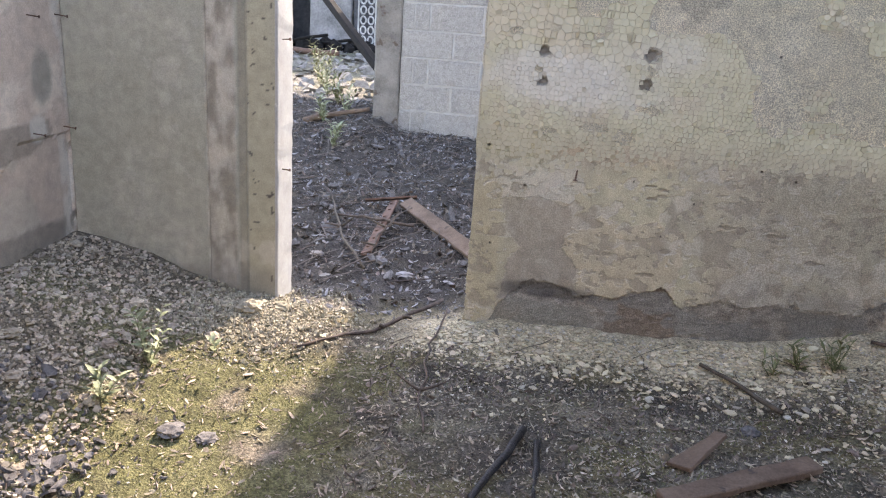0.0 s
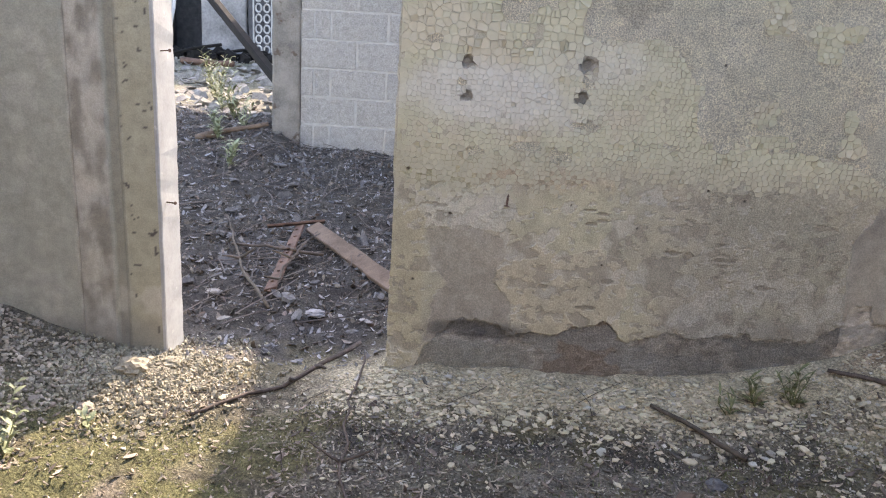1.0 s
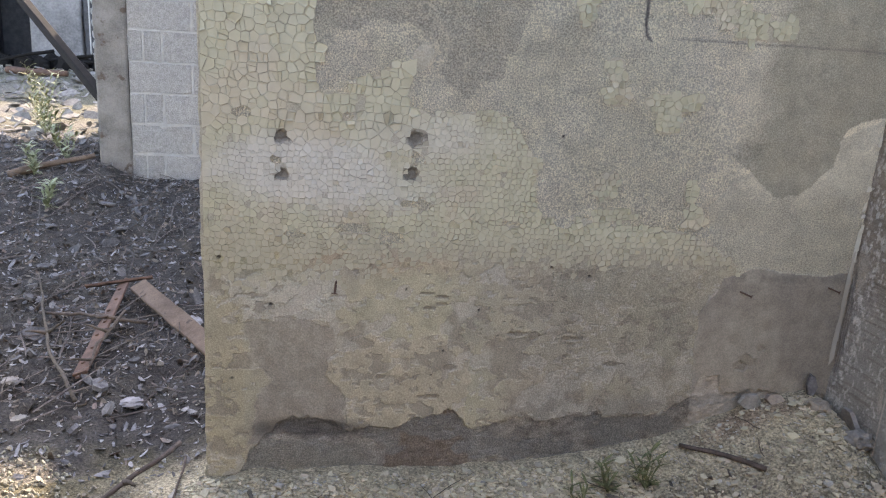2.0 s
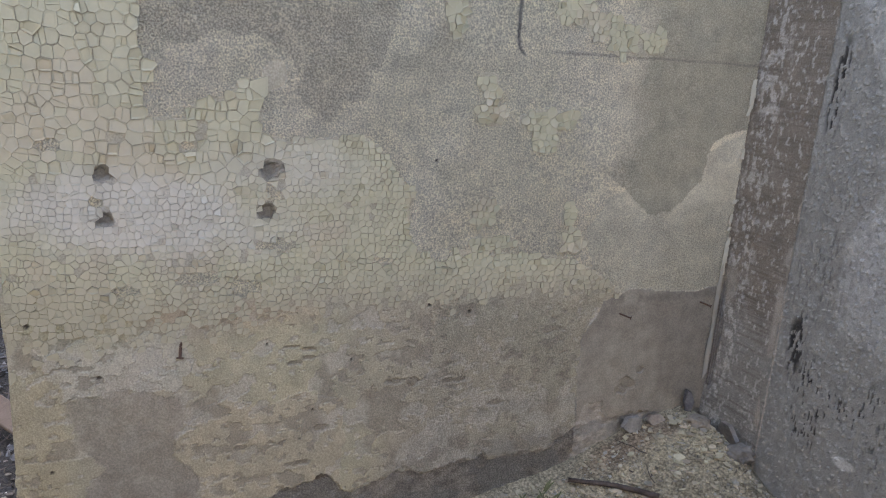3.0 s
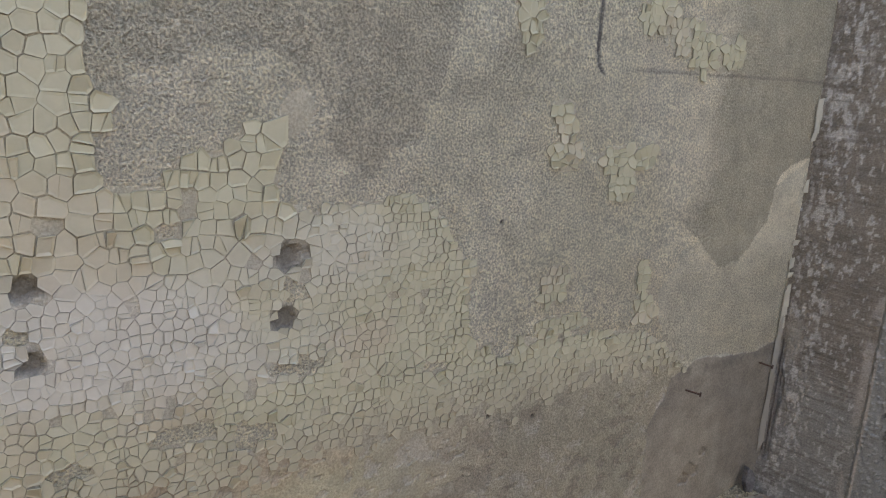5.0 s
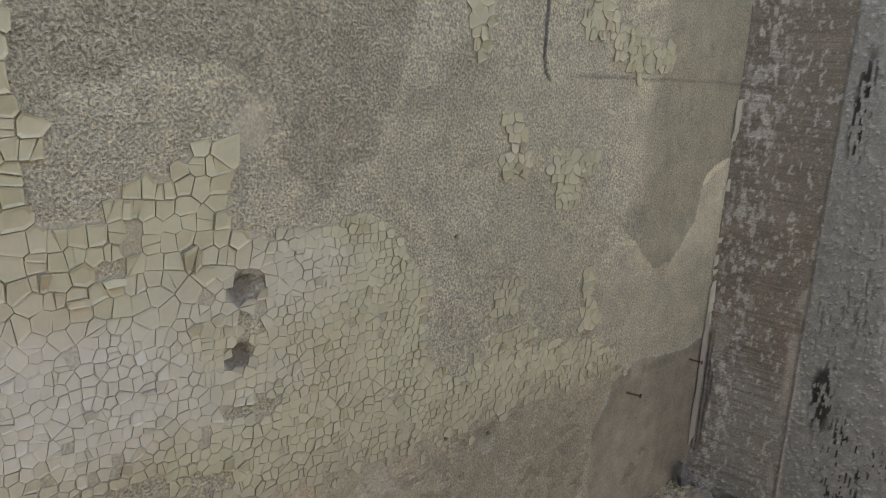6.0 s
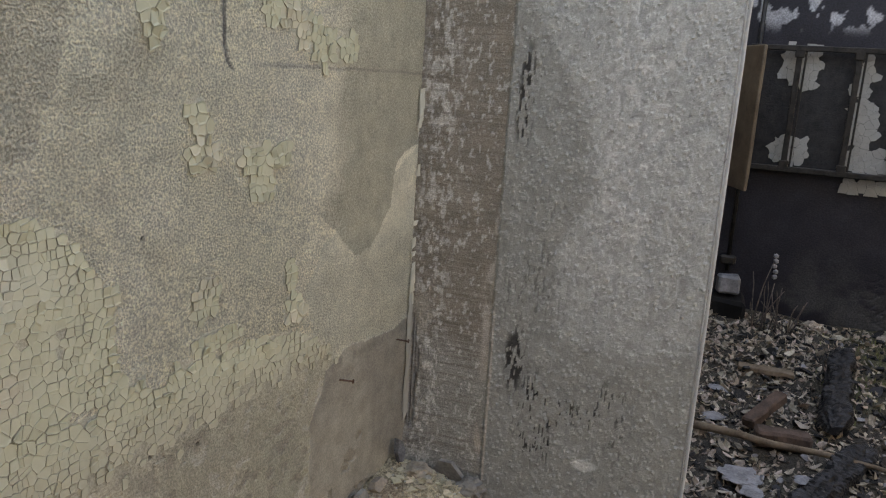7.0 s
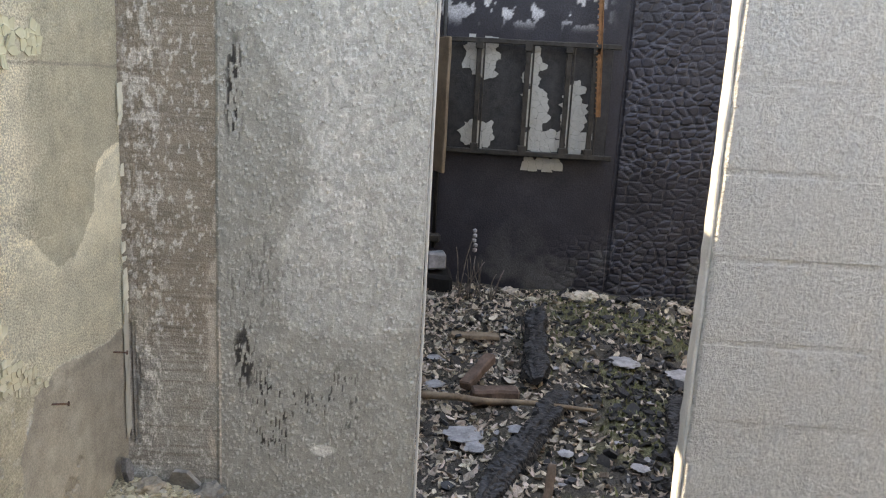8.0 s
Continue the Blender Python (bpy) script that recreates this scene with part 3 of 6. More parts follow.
    c = mixc(c, mixc((0.25, 0.228, 0.195), (0.325, 0.297, 0.247), ramp(fbm(x * 7, z * 5, 55), 0.4, 0.62)), smear * 0.92)
    c = mixc(c, (0.20, 0.185, 0.16), smear * ramp(np.abs(z - 0.605 + 0.02 * (m - 0.5)), 0.02, 0.004) * ramp(fbm(x * 30, z * 12, 249), 0.45, 0.6) * 0.6)
    for k, (cx, cz, rx, rz) in enumerate(DENTS):
        c = mixc(c, (0.27, 0.24, 0.19), blob(x, z, cx, cz, rx, rz, 250 + k, 0.8, 0.1, 40) * 0.8)
    # the foot, where the render is gone
    fallen = fallen_at(x, z)
    rough = mixc((0.28, 0.252, 0.213), (0.44, 0.40, 0.34), ramp(fbm(x * 40, z * 60, 65, 3), 0.3, 0.7))
    rough = mixc(rough, (0.25, 0.195, 0.15), inside(x, z, RED_BROWN, 270, 0.02, 30) * 0.8)
    rough = mixc(rough, (0.29, 0.28, 0.25), ramp(fbm(x * 8, z * 14, 47), 0.53, 0.58) * 0.8)
    rough = mixc(rough, (0.31, 0.295, 0.25), ramp(z + 0.03 * (m - 0.5), 0.115, 0.095) * ramp(x, 0.2, 0.12))
    c = mixc(c, rough, fallen)
    # soot over the carved hollow, with the hollow's shade painted in too
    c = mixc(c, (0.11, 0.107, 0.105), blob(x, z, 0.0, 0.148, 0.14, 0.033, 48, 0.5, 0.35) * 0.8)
    for k, (hx, hz, r) in enumerate(HOLES):
        c = mixc(c, (0.13, 0.122, 0.11), blob(x, z, hx, hz, r * 1.05, r * 0.8, 60 + k, 0.8, 0.6, 60) * 0.8)
    for hx, hz, r in PITS:
        c = mixc(c, (0.07, 0.06, 0.05), ramp(np.hypot(x - hx, z - hz), r, r * 0.6))
    c = mixc(c, (0.09, 0.09, 0.10), ramp(np.abs(x - crack_x(z)), 0.006, 0.002) * ramp(z, 1.222, 1.23) * 0.85)
    c = mixc(c, (0.24, 0.22, 0.19), ramp(np.abs(z - 1.237 - 0.006 * (m - 0.5)), 0.005, 0.001) * (1 - p) * ramp(x, 0.86, 0.95) * 0.6)
    grain = 0.35 + 0.65 * (1 - p) + 0.4 * fallen + 0.25 * low * ramp(x, 0.5, 0.7)
    grain = np.where(smear > 0, 0.3, np.where(pale > 0, np.minimum(grain, 0.8), grain))
    grain = grain * (1 - 0.4 * ramp(x, 1.02, 1.28) * ramp(z, 0.8, 0.9))
    return c, np.clip(grain, 0, 1)


def bloom(x, z):
    """The chalky white bloom across the middle of the wall."""
    a = blob(x, z, 0.02, 0.855, 0.24, 0.085, 271, 0.6, 0.5, 9)
    return np.maximum(a, 0.55 * blob(x, z, 0.30, 0.96, 0.16, 0.06, 272, 0.6, 0.6, 9))


def main_edge(v):
    return 0.006 * (fbm(v * 22, v * 0, 49) - 0.5) * 2 + 0.014 * ramp(v, 0.57, 0.555) * ramp(v, 0.2, 0.5) + 0.01 * (fbm(v * 40, v * 0, 51) > 0.6) * ramp(v, 0.6, 0.3)


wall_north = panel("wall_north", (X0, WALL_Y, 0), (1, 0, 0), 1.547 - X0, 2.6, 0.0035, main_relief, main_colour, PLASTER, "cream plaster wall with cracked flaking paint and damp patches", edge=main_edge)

SIDE_X = 1.547


def stucco(u, z):
    """Small scattered blobs of thrown render."""
    x, y = (u + 0.35 * z) * 74, (z - 0.35 * u) * 66
    i, j = np.floor(x), np.floor(y)
    d = np.hypot(x - i - 0.3 - 0.4 * vnoise(i, j, 174), y - j - 0.3 - 0.4 * vnoise(i, j, 177))
    size = 0.25 + 0.75 * vnoise(i, j, 178)
    return ramp(d / size, 0.42, 0.2) * (vnoise(i, j, 179) > 0.5)


def knobs(u, z):
    """Lumps of coarse render, in uneven sizes."""
    return ramp(fbm(u * 105, z * 90, 180, 2), 0.52, 0.72)


def side_relief(u, z):
    brown = ramp(u, 0.228, 0.222)
    d = 0.003 * (fbm(u * 4, z * 4, 70) - 0.5) * 2
    d = d - brown * (0.006 + 0.0022 * (fbm(u * 9, z * 130, 72, 2) - 0.5) + 0.001 * (fbm(u * 40, z * 40, 71) - 0.5))
    d = d + brown * 0.0012 * stucco(u, z) + brown * 0.0016 * ramp(fbm(u * 100, z * 55, 73, 3), 0.55, 0.59) * ramp(np.abs(u - 0.055), 0.07, 0.02)
    d = d + (1 - brown) * (0.0016 * knobs(u, z) + 0.0022 * stucco(u, z))
    d = d - 0.003 * black_marks(u, z)
    d = d - 0.002 * ramp(np.abs(u - 0.227), 0.004, 0.001)
    low = blob(u, z, 0.012, 0.48, 0.022, 0.16, 75, 0.5, 0.2)
    ridges = ramp(u, 0.034, 0.026) * ramp(z, 0.30, 0.36) * ramp(z, 0.66, 0.58)
    return d - 0.006 * low + 0.002 * ridges * np.sin(u * 620 + 4 * fbm(z * 5, u * 0, 97))


def black_marks(u, z):
    runs = ramp(fbm(u * 190, z * 40, 76, 3), 0.655, 0.675)
    where = np.maximum(blob(u, z, 0.268, 1.20, 0.02, 0.12, 77, 0.5, 0.4), blob(u, z, 0.292, 0.55, 0.024, 0.085, 78, 0.5, 0.4))
    thick = ramp(fbm(u * 150, z * 34, 79, 4), 0.50, 0.54) * where
    field = ramp(u, 0.23, 0.26) * ramp(u, 0.44, 0.36) * ramp(z, 1.1, 0.9) * ramp(z, 0.62, 0.7) * 0.4
    field = np.maximum(field, ramp(u, 0.27, 0.34) * ramp(u, 0.62, 0.52) * ramp(z, 0.58, 0.5) * ramp(z, 0.28, 0.36))
    return np.clip(thick + runs * field * ramp(fbm(u * 11, z * 9, 282, 2), 0.33, 0.50), 0, 1)


def side_colour(u, z):
    n = fbm(u * 6, z * 6, 80)
    c = mixc((0.335, 0.34, 0.32), (0.39, 0.395, 0.375), n)
    stain = [(0.2, 1.40), (0.27, 1.42), (0.33, 1.30), (0.42, 1.17), (0.455, 1.0), (0.37, 0.86), (0.39, 0.64), (0.58, 0.615), (0.75, 0.68), (0.75, 0.0), (0.2, 0.0)]
    dark = sum(inside(u + a, z + b, stain, 81, 0.012, 9) for a, b in ((0, 0), (0.008, 0.006), (-0.008, 0.006), (0.006, -0.01), (-0.006, -0.01))) / 5
    c = mixc(c, (0.268, 0.268, 0.246), dark * 0.95)
    c = mixc(c, (0.13, 0.125, 0.12), ramp(vnoise((u - 0.5 * z) * 105, (z + 0.5 * u) * 80, 175), 0.88, 0.95) * ramp(fbm(u * 5, z * 5, 176), 0.42, 0.58) * 0.6)
    c = mixc(c, (0.55, 0.54, 0.51), ramp(fbm(u * 75, z * 55, 82, 2), 0.54, 0.62) * ramp(np.abs(u - 0.53), 0.10, 0.04) * ramp(z, 0.75, 1.0) * 0.4)
    c = mixc(c, (0.48, 0.48, 0.455), stucco(u, z) * 0.32)
    c = mixc(c, (0.51, 0.51, 0.49), knobs(u, z) * (0.12 + 0.45 * ramp(np.abs(u - 0.5), 0.10, 0.02) * ramp(z, 0.7, 0.95)))
    c = mixc(c, (0.22, 0.218, 0.205), ramp(fbm(u * 105, z * 90, 180, 2), 0.36, 0.28) * 0.45)
    brown = ramp(u, 0.228, 0.222)
    b = mixc((0.205, 0.18, 0.147), (0.275, 0.243, 0.20), fbm(u * 8, z * 24, 84))
    b = mixc(b, (0.285, 0.276, 0.245), ramp(z, 0.66, 0.5))
    b = mixc(b, (0.54, 0.52, 0.475), ramp(fbm(u * 100, z * 48, 73, 4), 0.555, 0.585) * ramp(np.abs(u - 0.06), 0.07, 0.015) * 0.7)
    b = mixc(b, (0.17, 0.145, 0.12), ramp(fbm(u * 7, z * 170, 89, 2), 0.58, 0.66) * 0.5)
    b = mixc(b, (0.50, 0.48, 0.44), ramp(fbm(u * 130, z * 80, 85, 2), 0.72, 0.75) * 0.8)
    b = mixc(b, (0.40, 0.36, 0.31), ramp(u, 0.195, 0.21) * ramp(fbm(u * 20, z * 9, 86), 0.5, 0.56) * ramp(z, 1.1, 0.95))
    b = mixc(b, (0.42, 0.40, 0.365), stucco(u, z) * 0.35)
    b = mixc(b, (0.33, 0.30, 0.25), blob(u, z, 0.035, 0.64, 0.03, 0.055, 87, 0.3, 0.3))
    b = mixc(b, (0.13, 0.12, 0.11), blob(u, z, 0.012, 0.48, 0.02, 0.15, 75, 0.5, 0.2) * 0.7)
    b = mixc(b, (0.40, 0.39, 0.36), ramp(u, 0.034, 0.026) * ramp(z, 0.30, 0.36) * ramp(z, 0.66, 0.58) * ramp(np.sin(u * 620 + 4 * fbm(z * 5, u * 0, 97)), 0.0, 0.6) * 0.4)
    c = mixc(c, b, brown)
    c = mixc(c, (0.42, 0.38, 0.33), ramp(np.abs(u - 0.231 - 0.004 * n), 0.005, 0.002) * ramp(z, 0.75, 0.6))
    c = mixc(c, (0.035, 0.033, 0.032), black_marks(u, z) * 0.95)
    c = mixc(c, (0.52, 0.52, 0.50), blob(u, z, 0.49, 0.335, 0.035, 0.016, 88, 0.5, 0.2))
    return c, np.clip(0.35 - 0.15 * (1 - brown), 0, 1)


wall_east = panel("wall_east", (1.517, WALL_Y + 0.15, 0), (0.0347, -0.9994, 0), 0.862, 2.6, 0.003, lambda u, z: side_relief(u - 0.15, z), lambda u, z: side_colour(u - 0.15, z), PLASTER,
                  "grey rendered wall with a bare brown concrete pillar strip and black marks", thick=0.10)


def left_relief(u, z):
    x = u - 1.77
    d = 0.004 * (fbm(x * 3, z * 3, 90) - 0.5) * 2
    groove = ramp(np.abs(x + 1.128), 0.022, 0.012)
    d = d - 0.008 * groove - 0.004 * ramp(np.abs(x + 1.258 - 0.006 * fbm(z * 12, z * 0, 91)), 0.006, 0.002)
    strip = ramp(x, -1.262, -1.252) * ramp(x, -1.145, -1.155)
    return d + strip * 0.004 * (fbm(x * 30, z * 14, 92) - 0.4) * 2


def left_colour(u, z):
    x = u - 1.77
    n = fbm(x * 4, z * 4, 93)
    c = mixc((0.31, 0.305, 0.25), (0.36, 0.352, 0.292), n)
    strip = ramp(x, -1.262, -1.252) * ramp(x, -1.145, -1.155)
    c = mixc(c, mixc((0.245, 0.225, 0.185), (0.44, 0.41, 0.35), ramp(fbm(x * 30, z * 14, 94), 0.3, 0.7)), strip)
    c = mixc(c, (0.23, 0.215, 0.17), ramp(np.abs(x + 1.128), 0.02, 0.01) * 0.7)
    c = mixc(c, (0.37, 0.345, 0.25), ramp(x, -1.11, -1.10) * 0.8)
    c = mixc(c, (0.46, 0.43, 0.36), ramp(fbm(x * 9, z * 6, 95), 0.58, 0.68) * ramp(z, 0.45, 0.2) * 0.7)
    c = mixc(c, (0.40, 0.385, 0.33), ramp(fbm(x * 22, z * 22, 98, 3), 0.57, 0.63) * ramp(fbm(x * 3, z * 3, 99), 0.5, 0.6) * ramp(x, -1.26, -1.3) * 0.6)
    c = mixc(c, (0.24, 0.225, 0.195), ramp(z + 0.04 * (n - 0.5), 0.13, 0.07) * 0.6)
    c = mixc(c, (0.10, 0.09, 0.08), (fbm(x * 60, z * 60, 96, 2) > 0.80) * ramp(x, -1.11, -1.10) * 1.0)
    return c, 0.12 + 0 * x


wall_north_left = panel("wall_north_left", (-1.73, 2.73, 0), (1, 0, 0), 0.762, 2.6, 0.006, left_relief, left_colour, PLASTER, "greenish grey plaster wall ending in a smooth pier beside the doorway")


def west_relief(u, z):
    y = u - 1.8
    patch = inside(y, z, [(2.45, 0.55), (2.73, 0.55), (2.73, 0.05), (2.2, 0.05), (2.3, 0.4)], 101, 0.02)
    return 0.005 * (fbm(y * 3, z * 3, 100) - 0.5) * 2 - 0.008 * patch - 0.006 * ramp(y, 2.66, 2.73) * fbm(z * 9, y * 9, 102)


def west_colour(u, z):
    y = u - 1.8
    c = mixc((0.55, 0.475, 0.395), (0.65, 0.57, 0.475), fbm(y * 4, z * 4, 103))
    patch = inside(y, z, [(2.45, 0.55), (2.73, 0.55), (2.73, 0.05), (2.2, 0.05), (2.3, 0.4)], 101, 0.02)
    c = mixc(c, (0.43, 0.375, 0.31), patch)
    c = mixc(c, (0.47, 0.385, 0.32), ramp(fbm(y * 5, z * 7, 106), 0.5, 0.54) * 0.8)
    c = mixc(c, (0.27, 0.26, 0.22), blob(y, z, 2.60, 0.75, 0.05, 0.08, 104, 0.4, 0.3) * 0.8)
    c = mixc(c, (0.31, 0.265, 0.22), inside(y, z, [(2.3, 0.60), (2.62, 0.60), (2.64, 0.55), (2.5, 0.50), (2.3, 0.48)], 107, 0.015))
    c = mixc(c, (0.25, 0.22, 0.185), ramp(z + 0.05 * (fbm(y * 20, z * 20, 108) - 0.5), 0.26, 0.24))
    c = mixc(c, (0.56, 0.52, 0.45), ramp(y, 2.66, 2.68) * ramp(fbm(y * 12, z * 6, 109), 0.35, 0.5))
    c = mixc(c, (0.52, 0.51, 0.46), blob(y, z, 2.56, 0.58, 0.04, 0.05, 105, 0.5, 0.2) * 0.8)
    return c, 0.22 + 0 * y


panel("wall_west", (-1.73, -1.8, 0), (0, 1, 0), 4.68, 2.6, 0.012, west_relief, west_colour, PLASTER, "peeling cream plaster side wall")


def plain_relief(u, z):
    return 0.006 * (fbm(u * 3, z * 3, 110) - 0.5) * 2


def plain_colour(u, z):
    return mixc((0.30, 0.28, 0.23), (0.42, 0.39, 0.32), fbm(u * 3, z * 3, 111)), 0.5 + 0 * u


panel("wall_south", (4.3, -1.8, 0), (-1, 0, 0), 6.03, 2.6, 0.04, plain_relief, plain_colour, PLASTER, "plain weathered plaster wall")


def slab(name, label, lo, hi, material, category="wall"):
    """A plain block of masonry between two corners, as part of the setting."""
    size = [b - a for a, b in zip(lo, hi)]
    mid = [(a + b) / 2 for a, b in zip(lo, hi)]
    return thing(name, label, category, kind="structure", data=box_mesh(name, material, *size, bevel=0.006), at=Matrix.Translation(mid))


slab("lintel_north", "concrete lintel over the doorway", (-0.958, 2.735, 2.02), (-0.282, 2.868, 2.6), CONCRETE)
slab("lintel_east", "concrete lintel over the doorway", (1.552, 1.35, 2.02), (1.642, 2.006, 2.6), CONCRETE)
# white reveal of the doorway
reveal = thing("door_jamb", "whitewashed plaster door reveal with a ragged edge", "door jamb", kind="structure",
               data=box_mesh("door_jamb", WHITEWASH, 0.014, 0.152, 2.3, bevel=0.003, cuts=60, rough=0.0035, seed=3), at=Matrix.Translation((-0.964, 2.807, 0.87)))

# ---- the burnt room's shell ----
def burnt_relief(u, z):
    y = 3.0 - u
    scale = ramp(y, 1.16, 1.08) * (0.35 + 0.65 * ramp(fbm(y * 3, z * 3, 120), 0.35, 0.55)) + 0.5 * ramp(z, 0.5, 0.25) * ramp(y, 1.6, 1.2)
    return 0.006 * (fbm(y * 3, z * 3, 121) - 0.5) * 2 + 0.012 * np.clip(scale, 0, 1) * cells(y * 16, z * 24) - 0.012 * ramp(np.abs(y - 1.14), 0.012, 0.004)


def cells(x, y):
    """Rounded cushions between sunken seams, as on charred boards."""
    i, j = np.floor(x), np.floor(y)
    best, second = np.full(x.shape, 9.0), np.full(x.shape, 9.0)
    for a in (-1, 0, 1):
        for b in (-1, 0, 1):
            px = i + a + vnoise(i + a, j + b, 5) * 0.9
            py = j + b + vnoise(i + a, j + b, 6) * 0.9
            d = np.hypot(x - px, y - py)
            second = np.where(d < best, best, np.minimum(second, d))
            best = np.minimum(best, d)
    return ramp(second - best, 0.0, 0.35)


def burnt_colour(u, z):
    y = 3.0 - u
    c = mixc((0.0095, 0.0095, 0.0135), (0.028, 0.027, 0.035), fbm(y * 3, z * 3, 122))
    c = mixc(c, (0.05, 0.05, 0.052), ramp(fbm(y * 5, z * 5, 123), 0.5, 0.65) * ramp(z, 0.6, 0.1))
    # highlights along the blister edges, painted as paler seams
    seams = (1 - cells(y * 16, z * 24)) * ramp(y, 1.16, 1.08) * ramp(fbm(y * 3, z * 3, 120), 0.35, 0.55)
    c = mixc(c, (0.11, 0.11, 0.13), seams * 0.5)
    pale = ramp(fbm(y * 20, z * 13, 124), 0.575, 0.595) * ramp(z, 1.52, 1.62) * ramp(y, 1.2, 1.4)
    return mixc(c, (0.42, 0.42, 0.43), pale * 0.8), 0.6 + 0 * y


wall_burnt = panel("wall_burnt", (4.2, 3.0, 0), (0, -1, 0), 4.8, 2.6, 0.009, burnt_relief, burnt_colour, SOOT, "soot-black burnt wall with blistered charred surface", fine_top=2.0)
# unseen north wall; its slots are added to let sun strike the block reveal
slab("wall_burnt_north_a", "sooty plaster wall", (1.655, 2.72, -0.3), (1.87, 2.87, 2.6), CONCRETE)
slab("wall_burnt_north_b", "sooty plaster wall", (1.985, 2.72, -0.3), (4.19, 2.87, 2.6), CONCRETE)
slab("wall_burnt_north_c", "unseen sooty plaster wall under an added sun slot", (1.871, 2.72, -0.3), (1.984, 2.87, 1.28), CONCRETE)
slab("wall_burnt_north_d", "unseen sooty plaster wall between added sun slots", (1.871, 2.72, 1.66), (1.984, 2.87, 2.1), CONCRETE)

# ---- the yard behind the doorway: a block house with a concrete column ----
HOUSE_Y = 6.2
slab("house_core", "block house wall core", (-1.232, HOUSE_Y - 0.009, -0.1), (2.6, HOUSE_Y + 0.19, 2.6), MORTAR)
slab("house_side", "block house side wall", (-1.232, HOUSE_Y + 0.2, -0.1), (-1.02, 9.6, 2.6), MORTAR)
# roof out of view, added to keep the yard in shadow
slab("house_roof", "unseen flat concrete roof slab that shades the yard", (-1.62, HOUSE_Y - 0.05, 2.61), (2.8, 9.8, 2.75), CONCRETE, "roof")
# unseen wall top, added so its shadow bounds the sun patch on the floor
shadow_outline = [(0.05, 2.755), (0.15, 2.84), (0.32, 3.20), (0.39, 3.43), (0.437, 3.64), (0.485, 3.88), (0.55, 4.1), (2.8, 4.1), (2.8, 2.755)]
v = [(x, HOUSE_Y + d, z) for d in (0.0, 0.2) for x, z in shadow_outline]
n = len(shadow_outline)
thing("house_upper", "unseen added wall that shapes the edge of the sun patch", "wall", kind="structure", data=mesh_of("house_upper", v, [tuple(range(n)), tuple(range(2 * n - 1, n - 1, -1))] + [(a, n + a, n + (a + 1) % n, (a + 1) % n) for a in range(n)], MORTAR))
bm = box_bm(0.20, 0.22, 2.95, bevel=0.012, cuts=26, rough=0.008, seed=5)
thing("concrete_column", "weathered concrete column with chipped edges", "column", kind="structure", data=None, at=Matrix.Translation((-1.336, HOUSE_Y + 0.09, 1.13)))
column = scene.objects["concrete_column"]
part("shaft", (bm, COLUMN), column)

# ---- debris underfoot ----
def plates(n, place, size, rng, tilt=0.35, thick=0.004, curl=0.0, lift=0.5, corners=(5, 7), slim=(0.5, 1.0)):
    """Many small irregular flat pieces lying on the ground; place(rng) gives x, y or None."""
    verts, faces, made = [], [], 0
    while made < n:
        spot = place(rng)
        if spot is None:
            continue
        made += 1
        x, y = spot
        k = rng.randint(*corners)
        r = rng.uniform(*size) * (0.6 + 0.8 * rng.random() ** 3)
        t = thick * rng.uniform(0.6, 1.4)
        turn = Euler((rng.gauss(0, tilt), rng.gauss(0, tilt), rng.uniform(0, 6.3))).to_matrix()
        base = len(verts)
        z = gz(x, y) + r * lift * 0.4
        ratio = rng.uniform(*slim)
        ring = [(r * rng.uniform(0.7, 1.1) * math.cos(6.283 * a / k), ratio * r * rng.uniform(0.7, 1.1) * math.sin(6.283 * a / k)) for a in range(k)]
        for h in (0, t):
            for a, b in ring:
                v = turn @ Vector((a, b, h + curl * (a * a - b * b * 0.3) / max(r, 1e-4)))
                verts.append((x + v.x, y + v.y, z + v.z))
        faces.append(tuple(range(base + k, base + 2 * k)))
        faces.append(tuple(range(base + k - 1, base - 1, -1)))
        for a in range(k):
            b = (a + 1) % k
            faces.append((base + a, base + b, base + k + b, base + k + a))
    return verts, faces


def chance(area, dens):
    """A sampler over an (x0, x1, y0, y1) area that keeps a spot with the chance dens(x, y)."""
    def pick(rng):
        x, y = rng.uniform(area[0], area[1]), rng.uniform(area[2], area[3])
        return (x, y) if rng.random() < dens(x, y) else None
    return pick


def litter(name, label, category, n, area, dens, size, material, seed, **kw):
    v, f = plates(n, chance(area, dens), size, random.Random(seed), **kw)
    return thing(name, label, category, kind="stuff", data=mesh_of(name, v, f, material))


def lookup(fn):
    """A quick table of a slow map."""
    rows = np.broadcast_to(fn(*np.meshgrid(np.arange(-2.7, 4.5, 0.02), np.arange(0.0, 8.0, 0.02), indexing="ij")), (360, 400)).tolist()
    return lambda x, y: rows[min(max(int((x + 2.7) / 0.02), 0), 359)][min(max(int(y / 0.02), 0), 399)]


dusty, mossy = lookup(dust_at), lookup(moss_at)
patch_a, patch_b = lookup(lambda x, y: vnoise(x * 5, y * 5, 131)), lookup(lambda x, y: vnoise(x * 3, y * 3, 132))


def near_wall(x, y):
    return (0.012 + 0.99 * dusty(x, y)) * (0.3 + patch_a(x, y)) * (0.06 if x < -0.42 else 0.35 if x > 0.95 or y > 2.62 else 1.0)


